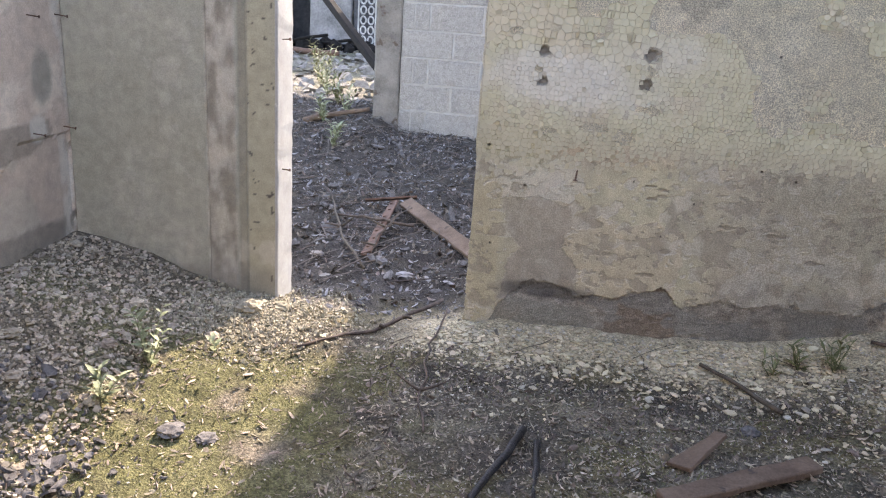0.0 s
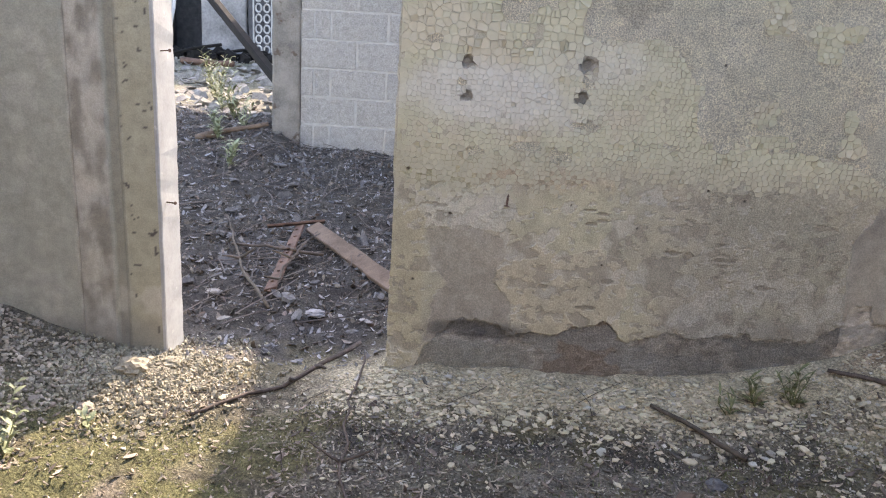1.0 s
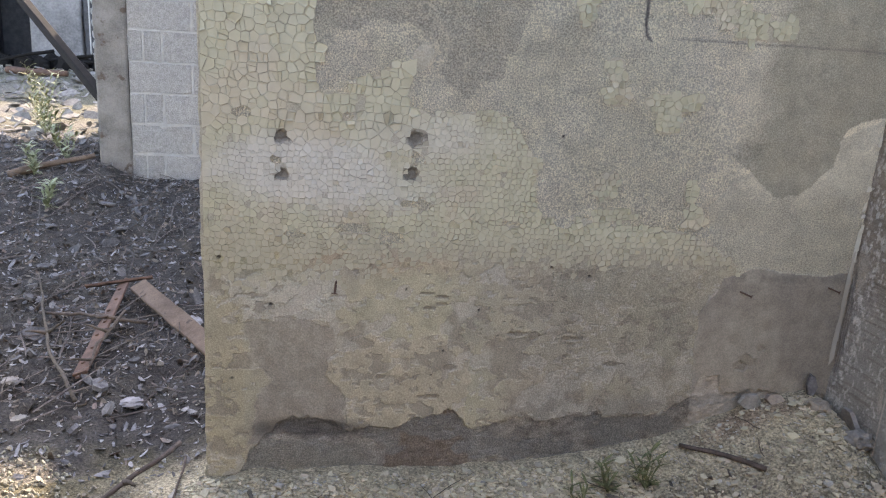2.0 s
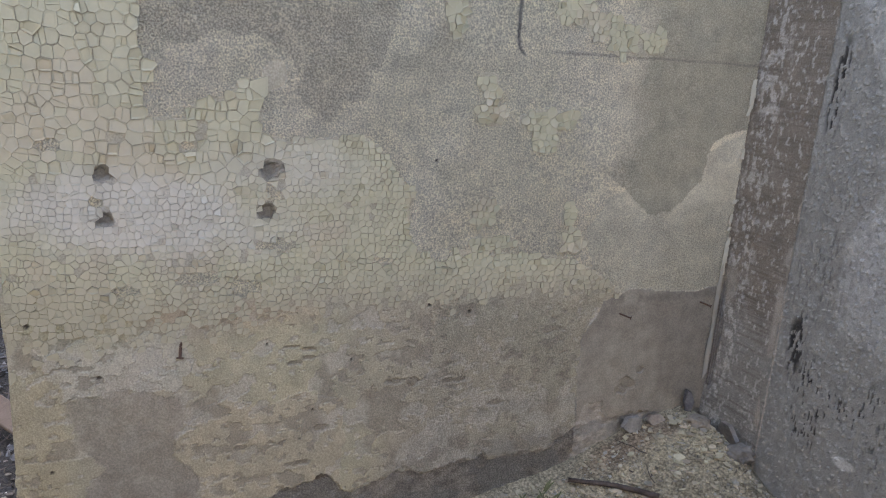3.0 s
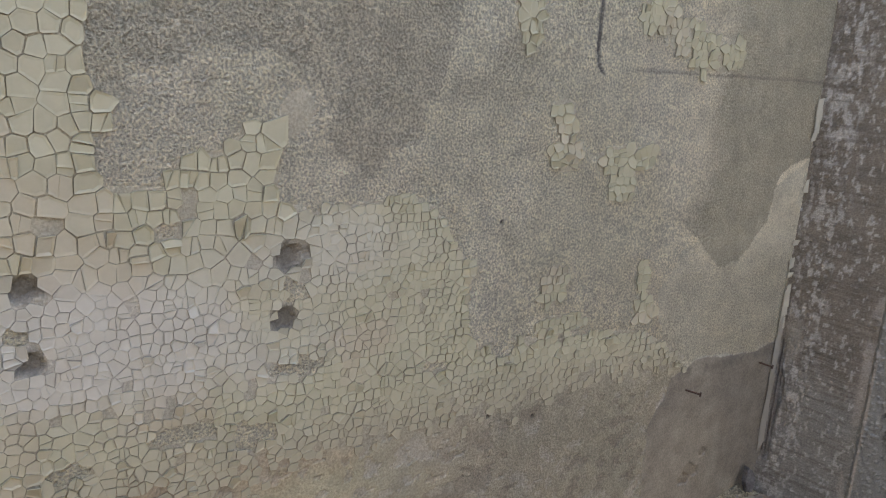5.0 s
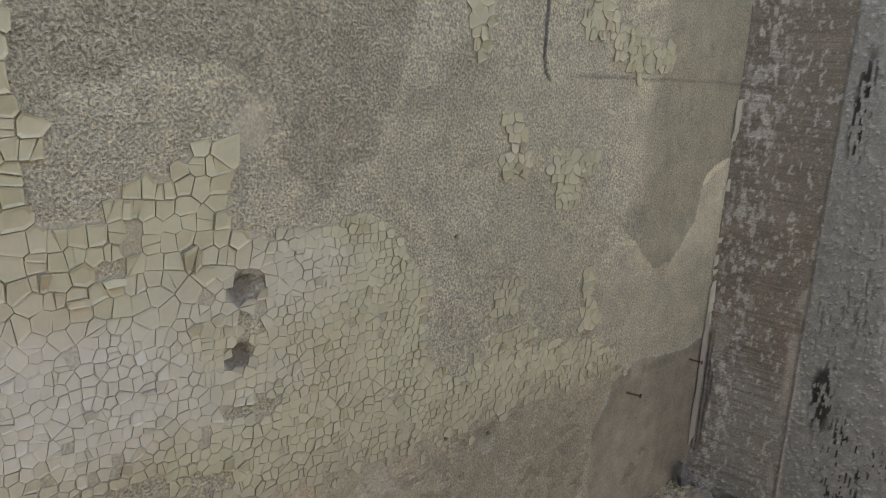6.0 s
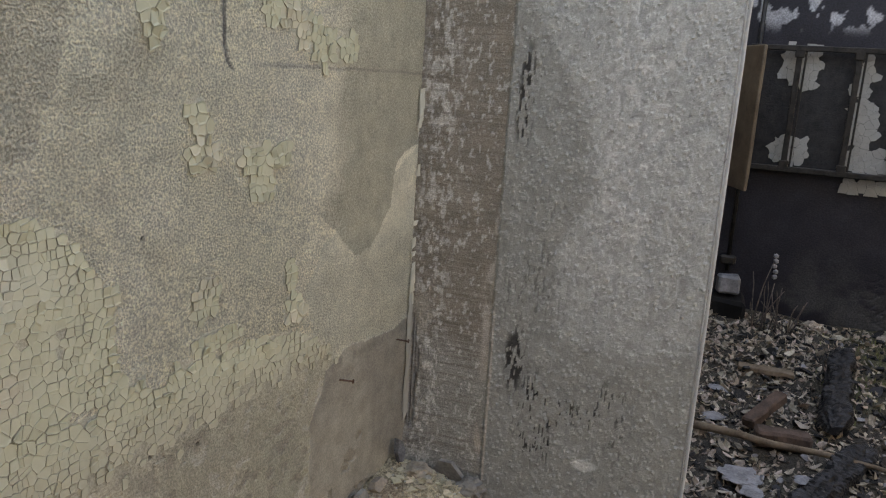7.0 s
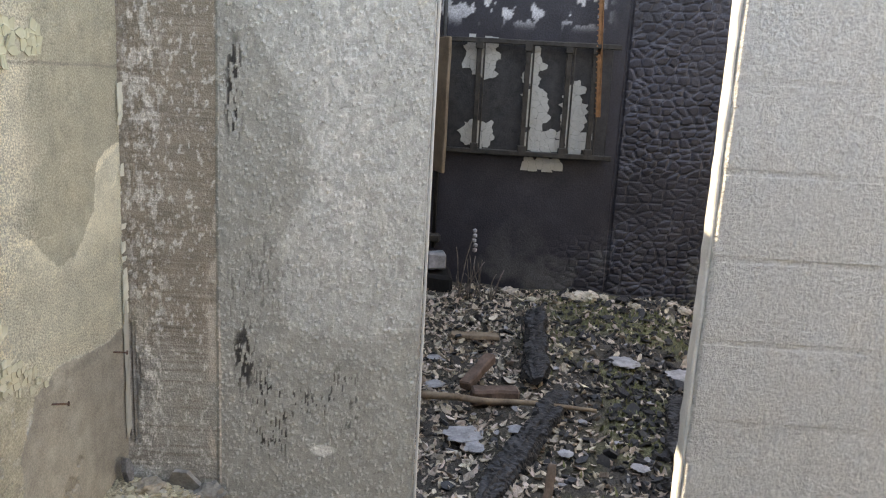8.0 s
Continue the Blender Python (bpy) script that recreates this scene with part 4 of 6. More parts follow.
litter("plaster_chips", "pale broken plaster chips strewn along the wall foot", "debris", 3600, (-0.85, 1.5, 2.0, 2.69), near_wall, (0.005, 0.015), CHIP, 1, tilt=0.22, thick=0.003, corners=(3, 5), lift=0.25)
litter("small_chips", "small pale plaster crumbs on dark soil", "debris", 2600, (-1.6, 1.5, 1.0, 3.3), lambda x, y: (0.02 + 0.25 * patch_a(x, y) ** 2 + 0.7 * dusty(x, y) + 0.5 * float(ramp(y, 2.0, 2.4)) * patch_a(x, y)) * ((0.35 if x < -0.4 else 1.0) if y < 2.69 else 0.4 if -1.0 < x < -0.28 else 0.0), (0.0025, 0.008), WHITE_CHIP, 2, tilt=0.3, thick=0.002, corners=(3, 5), lift=0.3, slim=(0.4, 1.0))
litter("plaster_crumbs", "tiny white plaster crumbs sprinkled over the floor", "debris", 7000, (-1.0, 1.5, 1.0, 2.66), lambda x, y: (0.25 + patch_b(x, y) * patch_a(x, y)) * (0.3 if x < -0.45 else 1.0), (0.0015, 0.0048), WHITE_CHIP, 18, tilt=0.4, thick=0.002, corners=(3, 4), lift=0.6)
litter("heap_rubble", "brown and grey plaster rubble heaped in the corner", "debris", 7600, (-1.72, -0.92, 0.9, 2.7), lambda x, y: float(ramp(x, -1.0, -1.22)), (0.003, 0.0125), HEAP, 3, tilt=0.45, thick=0.005, corners=(3, 6))
litter("dead_leaves", "dark dead leaves and scraps on the room floor", "leaves", 3600, (-1.2, 1.5, 1.0, 2.6), lambda x, y: (0.9 - 0.85 * dusty(x, y)) * (0.1 if x < -0.5 else 1.0) * (0.2 + patch_b(x, y)), (0.007, 0.018), LEAF, 4, tilt=0.5, thick=0.001, curl=0.35, slim=(0.2, 0.55))
litter("leaf_litter", "fine brown leaf litter and straw on the room floor", "leaves", 16000, (-1.1, 1.5, 1.0, 2.6), lambda x, y: (1.0 - 0.9 * dusty(x, y)) * (0.25 if x < -0.5 else 1.0), (0.004, 0.014), LITTER, 16, tilt=0.5, thick=0.001, curl=0.3, slim=(0.1, 0.4))
litter("yard_leaves", "dark wet leaves and ash covering the yard", "leaves", 9000, (-2.6, 0.1, 2.85, 7.0), lambda x, y: 1.0 if y > 3.0 else 0.5, (0.008, 0.024), LEAF, 5, tilt=0.6, thick=0.001, curl=0.25, slim=(0.2, 0.6))
litter("yard_pale_leaves", "pale weathered leaves and scraps in the yard", "leaves", 7500, (-2.6, 0.1, 2.75, 7.5), lambda x, y: 0.3 + 0.7 * patch_b(x, y), (0.007, 0.024), ASH_LEAF, 6, tilt=0.6, thick=0.001, curl=0.25, slim=(0.2, 0.6))
litter("yard_clods", "dark clods and rotten bark pieces in the yard", "debris", 420, (-2.6, 0.1, 3.0, 7.2), lambda x, y: 1.0, (0.015, 0.05), CLOD, 21, tilt=0.5, thick=0.012, slim=(0.3, 0.8))
litter("sunlit_scraps", "pale sunlit scraps and straw in the far yard", "debris", 1600, (-6.5, -1.5, 7.0, 12.8), lambda x, y: 1.0, (0.03, 0.09), STONE, 7, tilt=0.4, thick=0.004)
litter("room_leaves", "curled brown and grey leaves littering the burnt room", "leaves", 7800, (1.62, 4.15, 0.2, 2.6), lambda x, y: 0.3 + 0.7 * float(ramp(y, 1.3, 1.7)), (0.010, 0.028), PALE_LEAF, 8, tilt=0.6, thick=0.001, curl=0.4, slim=(0.25, 0.7))
litter("room_ash", "black charcoal crumbs on the burnt room floor", "debris", 2600, (1.62, 4.15, 0.2, 2.6), lambda x, y: 0.3 + 0.7 * float(ramp(y, 1.75, 1.2)), (0.008, 0.030), CHAR, 9, tilt=0.6, thick=0.008)
litter("charcoal_pieces", "black charcoal lumps heaped by the block wall", "debris", 1300, (1.66, 3.0, 0.35, 1.42), lambda x, y: float(ramp(y, 1.45, 1.15)), (0.010, 0.034), CHAR, 19, tilt=0.6, thick=0.012, corners=(4, 5), slim=(0.25, 0.7))
litter("room_scraps", "white plaster scraps in the burnt room", "debris", 420, (1.62, 4.1, 0.3, 2.5), lambda x, y: 0.5 + 0.5 * patch_b(x, y), (0.006, 0.024), PALE, 10, tilt=0.4, thick=0.004)


litter("sill_crumbs", "crumbled yellowish plaster heaped at the foot of the pier", "debris", 4200, (-1.25, -0.5, 2.2, 2.95), lambda x, y: math.exp(-((x + 0.95) / 0.2) ** 2 - ((y - 2.58) / 0.2) ** 2), (0.0025, 0.009), CRUMB, 15, tilt=0.8, thick=0.009, lift=0.3, corners=(4, 6))
litter("dark_clods", "dark crumbly clods and leaf scraps at the heap edge", "debris", 700, (-1.45, -0.8, 1.1, 1.95), lambda x, y: float(ramp(y + 0.8 * x, 1.0, 0.6)), (0.007, 0.024), CLOD, 13, tilt=0.7, thick=0.006, curl=0.3)
litter("straw_bits", "pale straw and leaf bits on the moss", "debris", 700, (-1.1, -0.3, 1.2, 2.5), lambda x, y: 1.0, (0.006, 0.018), PALE_LEAF, 14, tilt=0.4, thick=0.001, slim=(0.12, 0.4))


def blades(n, place, height, rng, lean=0.7):
    verts, faces, made = [], [], 0
    while made < n:
        spot = place(rng)
        if spot is None:
            continue
        made += 1
        x, y = spot
        h, a = rng.uniform(*height), rng.uniform(0, 6.283)
        w = h * rng.uniform(0.10, 0.2)
        ax, ay = math.cos(a), math.sin(a)
        z, bend = gz(x, y) - 0.002, rng.uniform(0, lean) * h
        b = len(verts)
        verts += [(x - ay * w, y + ax * w, z), (x + ay * w, y - ax * w, z), (x + ax * bend * 0.4 + ay * w * 0.8, y + ay * bend * 0.4 - ax * w * 0.8, z + h * 0.6),
                  (x + ax * bend * 0.4 - ay * w * 0.8, y + ay * bend * 0.4 + ax * w * 0.8, z + h * 0.6), (x + ax * bend, y + ay * bend, z + h)]
        faces += [(b, b + 1, b + 2, b + 3), (b + 3, b + 2, b + 4)]
    return verts, faces


v, f = blades(15000, chance((-1.6, 1.4, 1.0, 2.6), lambda x, y: mossy(x, y) ** 2), (0.003, 0.008), random.Random(11))
thing("moss", "yellow-green moss and short grass on the soil", "moss", kind="stuff", data=mesh_of("moss", v, f, MOSS))
v, f = blades(2500, chance((1.6, 4.0, 0.3, 2.0), lambda x, y: mossy(x, y)), (0.010, 0.03), random.Random(12))
thing("room_moss", "dull green moss between the charred scraps", "moss", kind="stuff", data=mesh_of("room_moss", v, f, OLIVE))

v, f = blades(9000, chance((-0.6, 1.45, 1.0, 2.5), lambda x, y: (1 - dusty(x, y)) * patch_b(x, y) ** 2), (0.004, 0.012), random.Random(17))
thing("dull_moss", "dull olive moss and grass blades among the leaf litter", "moss", kind="stuff", data=mesh_of("dull_moss", v, f, OLIVE))
rng = random.Random(20)
v, f = [], []
for k in range(420):
    x, y = rng.uniform(-2.4, -0.2), rng.uniform(3.0, 6.6)
    a, l = rng.gauss(1.2, 0.9), rng.uniform(0.1, 0.45)
    pts = wander((x, y, gz(x, y) + 0.015), (x + l * math.cos(a), y + l * math.sin(a), gz(x + l * math.cos(a), y + l * math.sin(a)) + rng.uniform(0.01, 0.06)), 5, 0.012, rng)
    r = rng.uniform(0.0012, 0.0035)
    tv, tf = tube(pts, [r, r, r * 0.9, r * 0.7, r * 0.4], 4, len(v))
    v += tv
    f += tf
thing("yard_twigs", "tangle of thin dry twigs lying in the yard", "twigs", kind="stuff", data=mesh_of("yard_twigs", v, f, PALE_TWIG))
v, f = [], []
for k in range(90):
    x, y = rng.uniform(-0.9, 1.4), rng.uniform(1.2, 2.6)
    a, l = rng.uniform(0, 6.3), rng.uniform(0.05, 0.2)
    pts = wander((x, y, gz(x, y) + 0.012), (x + l * math.cos(a), y + l * math.sin(a), gz(x + l * math.cos(a), y + l * math.sin(a)) + 0.012), 5, 0.008, rng)
    tv, tf = tube(pts, [0.0016, 0.0016, 0.0014, 0.001, 0.0007], 4, len(v))
    v += tv
    f += tf
thing("floor_twigs", "thin dry twigs scattered on the room floor", "twigs", kind="stuff", data=mesh_of("floor_twigs", v, f, TWIG))


def branch(name, label, a, b, r0, r1, seed, material=TWIG, n=14, amount=0.012, forks=2, category="branch"):
    rng = random.Random(seed)
    pts = wander(a, b, n, amount, rng)
    ob = thing(name, label, category, data=mesh_of(name, *tube(pts, [r0 + (r1 - r0) * k / (n - 1) for k in range(n)], 7), material, True))
    for k in range(forks):
        p = pts[rng.randint(n // 3, n - 3)]
        q = p + Vector((rng.uniform(-0.1, 0.1), rng.uniform(-0.06, 0.06), rng.uniform(0.0, 0.05)))
        part("fork", mesh_of("fork", *tube(wander(p, q, 5, 0.004, rng), [r1 * 1.2, r1, r1 * 0.9, r1 * 0.7, r1 * 0.4], 5), material, True), ob)
    return ob


branch("long_branch", "long crooked dead branch lying across the doorway", (-0.758, 2.356, gz(-0.758, 2.356) + 0.012), (-0.375, 2.92, gz(-0.375, 2.92) + 0.03), 0.005, 0.008, 31)
branch("thin_stick", "thin dark stick lying on the soil", (-0.345, 2.84, gz(-0.345, 2.84) + 0.02), (-0.285, 2.0, gz(-0.285, 2.0) + 0.012), 0.003, 0.004, 32, amount=0.02)
branch("charred_stick", "charred black stick lying on the floor", (-0.125, 1.70, gz(-0.125, 1.70) + 0.014), (-0.02, 2.065, gz(-0.02, 2.065) + 0.02), 0.009, 0.012, 33, CHAR, amount=0.004, forks=0)
branch("charred_stick", "short charred stick lying on the floor", (0.016, 1.70, gz(0.016, 1.70) + 0.01), (0.02, 2.03, gz(0.02, 2.03) + 0.012), 0.008, 0.010, 34, CHAR, amount=0.004, forks=0)
branch("dark_stick", "dark stick lying beside the plaster chips", (0.52, 2.56, gz(0.52, 2.56) + 0.015), (0.72, 2.32, gz(0.72, 2.32) + 0.012), 0.006, 0.008, 35, forks=0, amount=0.004)
branch("dark_stick", "dark stick half buried in the corner heap", (1.05, 2.645, gz(1.05, 2.645) + 0.02), (1.22, 2.48, gz(1.22, 2.48) + 0.012), 0.006, 0.008, 36, forks=0, amount=0.004)
branch("yard_branch", "dry branch lying in the yard", (-1.1, 3.95, gz(-1.1, 3.95) + 0.03), (-0.65, 3.80, gz(-0.65, 3.8) + 0.05), 0.006, 0.008, 37)
branch("yard_branch", "thin upright-leaning dry branch in the yard", (-0.78, 3.35, gz(-0.78, 3.35) + 0.01), (-0.72, 3.75, gz(-0.72, 3.75) + 0.12), 0.004, 0.006, 38)
branch("yard_branch", "long dry branch lying in the yard", (-1.25, 4.4, gz(-1.25, 4.4) + 0.03), (-0.75, 3.2, gz(-0.75, 3.2) + 0.02), 0.004, 0.007, 39)


def plank(name, label, a, b, width, thick, material, seed, roll=0.0, category="plank", lift=0.0, taper=1.0):
    """A worn board from a to b, lying flat but for roll degrees."""
    a, b = Vector(a), Vector(b)
    mid, way = (a + b) / 2, (b - a)
    bm = box_bm(way.length, width, thick, bevel=min(thick, width) * 0.15, cuts=10, rough=0.004, seed=seed)
    for v in bm.verts:
        v.co.y *= 1 + (taper - 1) * (0.5 + v.co.x / way.length) + 0.12 * noise.noise(v.co * 25)
    me = bpy.data.meshes.new(name)
    bm.to_mesh(me)
    bm.free()
    me.materials.append(material)
    m = Matrix.Translation(mid + Vector((0, 0, lift))) @ way.to_track_quat("X", "Z").to_matrix().to_4x4() @ pose(0, 0, 0, roll)
    return thing(name, label, category, data=me, at=m)


# planks and scraps in the yard
plank("red_plank", "weathered reddish wooden plank lying on leaves", (-0.77, 4.20, gz(-0.77, 4.20) + 0.08), (-0.25, 3.36, gz(-0.25, 3.36) + 0.05), 0.075, 0.022, RED_WOOD, 1, roll=25)
rusty = plank("rusty_strip", "rusty perforated iron strip lying on leaves", (-0.84, 4.24, gz(-0.84, 4.24) + 0.06), (-0.79, 3.40, gz(-0.79, 3.40) + 0.03), 0.05, 0.012, RUST, 2, roll=20, category="metal strip")
for k in range(9):
    bm = bmesh.new()
    bmesh.ops.create_cone(bm, cap_ends=True, segments=8, radius1=0.008, radius2=0.007, depth=0.006)
    part("rivet", (bm, RUST), rusty, at=Matrix.Translation((-0.46 + 0.115 * k, 0.004 * (-1) ** k, 0.009)))
plank("rusty_strip", "short rusty iron strip propped on leaves", (-0.72, 4.26, gz(-0.72, 4.26) + 0.07), (-1.0, 4.22, gz(-1.0, 4.22) + 0.04), 0.035, 0.01, RUST, 3, roll=30, category="metal strip")


def crumpled(name, label, category, x, y, r, material, seed, flat=0.35, z=None):
    """A crumpled or broken lump resting on the ground."""
    bm = bmesh.new()
    bmesh.ops.create_icosphere(bm, subdivisions=3, radius=r)
    for v in bm.verts:
        n = noise.noise(v.co * (2.2 / r) + Vector((seed * 3.3, 0, 0))) + 0.5 * noise.noise(v.co * (5.5 / r) + Vector((0, seed, 0)))
        v.co *= 1 + 0.42 * n
        v.co.z *= flat
    me = bpy.data.meshes.new(name)
    bm.to_mesh(me)
    bm.free()
    me.materials.append(material)
    return thing(name, label, category, data=me, at=pose(x, y, (gz(x, y) if z is None else z) + r * flat * 0.45, 0, 0, seed * 57))


crumpled("paper_scrap", "crumpled white plastic scrap on dark leaves", "litter", -0.505, 3.91, 0.05, PALE, 1, 0.4)
crumpled("paper_scrap", "small white scrap on dark leaves", "litter", -0.58, 3.22, 0.035, PALE, 2, 0.3)
crumpled("pale_stone", "pale flat stone lying in the yard", "stone", -1.02, 3.40, 0.026, STONE, 3, 0.35)
crumpled("pale_stone", "pale flat stone lying in the yard", "stone", -0.90, 3.14, 0.024, STONE, 4, 0.3)
crumpled("grey_clod", "grey crusty clod on mossy soil", "clod", -0.915, 1.82, 0.034, CLOD, 5, 0.4)
crumpled("grey_clod", "grey leaf-covered clod on mossy soil", "clod", -0.82, 1.825, 0.027, CLOD, 6, 0.4)
crumpled("plaster_lump", "crumbled plaster lump at the foot of the pier", "rubble", -1.0, 2.56, 0.045, CRUMB, 7, 0.6)
crumpled("plaster_lump", "crumbled plaster lump at the foot of the pier", "rubble", -0.925, 2.66, 0.03, CRUMB, 8, 0.6)
crumpled("plaster_lump", "broken plaster lump in the wall corner", "rubble", 1.45, 2.63, 0.032, HEAP, 9, 0.6)
crumpled("plaster_lump", "broken grey render lump in the wall corner", "rubble", 1.49, 2.50, 0.035, STONE, 10, 0.7)
for k in range(26):
    rng = random.Random(400 + k)
    x, y = rng.uniform(-1.69, -1.0), rng.uniform(1.2, 2.65)
    crumpled("rubble_stone", "grey broken rubble stone in the heap", "stone", x, y, rng.uniform(0.012, 0.026), HEAP, 20 + k, 0.6)

# larger chips of plaster and paint, one by one
def chip(x, y, r, material, seed):
    """A thin broken plate with ragged corners, lying tilted on the ground."""
    rng = random.Random(seed)
    n = rng.randint(4, 6)
    ring = [(r * rng.uniform(0.65, 1.1) * math.cos(6.283 * a / n), r * rng.uniform(0.4, 0.9) * math.sin(6.283 * a / n)) for a in range(n)]
    t = rng.uniform(0.002, 0.005)
    v = [(a, b, 0) for a, b in ring] + [(a * 0.95, b * 0.95, t) for a, b in ring]
    f = [tuple(range(n))[::-1], tuple(range(n, 2 * n))] + [(a, (a + 1) % n, n + (a + 1) % n, n + a) for a in range(n)]
    at = pose(x, y, gz(x, y) + 0.004, rng.gauss(0, 9), rng.gauss(0, 9), rng.uniform(0, 360))
    return thing("plaster_chip", "pale broken plate of plaster lying on the soil", "plaster chip", data=mesh_of("plaster_chip", v, f, material), at=at)


for k in range(110):
    rng = random.Random(900 + k)
    x, y = (rng.uniform(-0.35, 1.45), rng.uniform(2.3, 2.66)) if k < 80 else (rng.uniform(0.2, 1.3), rng.uniform(1.9, 2.35))
    chip(x, y, rng.uniform(0.009, 0.021), CHIP if k % 3 else WHITE_CHIP, 900 + k)

def fragment(label, x, y, z, width, height, thick, material, seed, lean=-12.0, turn=0.0):
    """A broken slab of render leaning against the wall."""
    rng = random.Random(seed)
    n = 6
    ring = [(0.5 * width * math.cos(6.283 * a / n) * rng.uniform(0.75, 1.1), 0.5 * height * (1 + math.sin(6.283 * a / n) * rng.uniform(0.75, 1.1))) for a in range(n)]
    v = [(a, 0, b) for a, b in ring] + [(a * 0.95, -thick, b * 0.96) for a, b in ring]
    f = [tuple(range(n)), tuple(range(n, 2 * n))[::-1]] + [(a, n + a, n + (a + 1) % n, (a + 1) % n) for a in range(n)]
    return thing("render_fragment", label, "rubble", data=mesh_of("render_fragment", v, f, material), at=pose(x, y, z, lean, 0, turn))


fragment("grey broken slab of render leaning on the wall foot", 1.275, 2.695, gz(1.275, 2.69) - 0.01, 0.085, 0.06, 0.012, STONE, 1, -10, 6)
fragment("dark narrow slab of render standing in the corner", 1.455, 2.69, gz(1.455, 2.69) - 0.01, 0.03, 0.08, 0.014, CLOD, 2, -8, -14)
fragment("brown broken brick slab at the wall foot", 1.345, 2.69, gz(1.345, 2.69) - 0.015, 0.07, 0.04, 0.02, HEAP, 3, -25, -8)
fragment("pale broken slab of render against the pillar", 1.515, 2.575, gz(1.515, 2.575) - 0.03, 0.09, 0.10, 0.014, STONE, 4, -14, 84)

# boards by the main wall
board = plank("brown_plank", "weathered brown plank with a dark end lying on soil", (0.325, 1.81, gz(0.325, 1.81) + 0.015), (0.735, 2.05, gz(0.735, 2.05) + 0.018), 0.06, 0.02, RED_WOOD, 4)
plank("broken_board", "broken brown board stub with a nail hole", (0.38, 1.965, gz(0.38, 1.965) + 0.02), (0.505, 2.10, gz(0.505, 2.10) + 0.05), 0.07, 0.012, RED_WOOD, 5, roll=-12, taper=0.45)
crumpled("dark_stone", "dark round stone on the soil", "stone", 0.615, 2.22, 0.024, CLOD, 60, 0.6)


# ---- weeds ----
def leaf_mesh(name, length, width, material, fold=0.25, droop=0.3):
    v, f = [], []
    for k in range(6):
        s = k / 5
        w = width * math.sin(math.pi * (0.08 + 0.9 * s)) * 0.5
        z = length * (0.25 * s - droop * s * s)
        v += [(length * s, -w, z + fold * w), (length * s, 0, z), (length * s, w, z + fold * w)]
    for k in range(5):
        for c in (0, 1):
            a = 3 * k + c
            f.append((a, a + 1, a + 4, a + 3))
    return mesh_of(name, v, f, material, True)


LEAVES = {}


def weed(label, x, y, height, leaves, material, seed, length=0.035, width=0.016, stems=1):
    rng = random.Random(seed)
    ob = thing("weed", label, "plant", at=Matrix.Translation((x, y, gz(x, y) - 0.005)))
    key = (material.name, length, width)
    if key not in LEAVES:
        LEAVES[key] = leaf_mesh("leaf", length, width, material)
    for s in range(stems):
        top = (rng.uniform(-0.4, 0.4) * height, rng.uniform(-0.4, 0.4) * height, height * rng.uniform(0.7, 1))
        pts = wander((0, 0, 0), top, 6, 0.004, rng)
        part("stem", mesh_of("stem", *tube(pts, [0.0022, 0.002, 0.0018, 0.0015, 0.0012, 0.0008], 5), material, True), ob)
        for k in range(leaves):
            f = (k + 1) / leaves * 4.99
            p = pts[int(f)].lerp(pts[min(int(f) + 1, 5)], f % 1)
            part("leaf", LEAVES[key], ob, at=Matrix.Translation(p) @ pose(0, 0, 0, rng.uniform(-15, 15), rng.uniform(-50, -5), k * 137.5 + rng.uniform(-25, 25)) @ Matrix.Scale(rng.uniform(0.6, 1.15), 4))
    return ob


weed("pale green leafy weed growing from the rubble heap", -1.11, 2.08, 0.17, 14, GREEN, 1, 0.038, 0.014, stems=5)
weed("pale green leafy weed growing from the rubble heap", -1.12, 1.84, 0.10, 12, GREEN, 2, 0.038, 0.014, stems=4)
weed("small pale green weed at the edge of the heap", -0.985, 2.26, 0.06, 7, GREEN, 3)
weed("dull green straggly weed beside the wall", 0.82, 2.56, 0.10, 9, OLIVE, 4, 0.045, 0.008, stems=5)
weed("dull green straggly weed beside the wall", 0.92, 2.55, 0.11, 9, OLIVE, 5, 0.045, 0.008, stems=6)
weed("dull green straggly weed beside the wall", 0.73, 2.52, 0.07, 7, OLIVE, 6, 0.045, 0.008, stems=3)
for k, (x, y, h) in enumerate([(-1.65, 6.2, 0.28), (-1.86, 6.7, 0.33), (-2.13, 7.3, 0.36), (-2.5, 8.3, 0.42), (-1.72, 5.8, 0.2), (-2.8, 9.2, 0.45), (-1.5, 5.3, 0.18), (-2.3, 7.8, 0.38), (-2.65, 8.9, 0.42)]):
    weed("tall ragged green weed in the yard", x, y, h, 14, GREEN if k % 2 == 0 else OLIVE, 40 + k, 0.07, 0.018, stems=5)

# ---- the far side of the yard ----
low_end, high_end = Vector((-1.27, 6.47, gz(-1.27, 6.47) + 0.20)), Vector((-3.54, 9.72, 1.78))
beam = plank("leaning_beam", "dark charred beam leaning up from behind the column", low_end, high_end, 0.075, 0.075, TIMBER, 9, category="beam")
plank("prop_post", "dark charred post under the leaning beam", (-3.51, 9.75, gz(-3.51, 9.75) - 0.05), (-3.51, 9.75, 1.71), 0.11, 0.11, TIMBER, 10, category="post")
branch("yard_branch", "thick brown dead branch lying beside the column", (-1.44, 6.08, gz(-1.44, 6.08) + 0.07), (-1.86, 5.78, gz(-1.86, 5.78) + 0.02), 0.016, 0.024, 43, RED_WOOD)
FY, FZ = 13.4, 0.2
far = thing("ruined_house", "far ruined pale house with a dark opening", "house", at=Matrix.Translation((0.24, FY, FZ)))
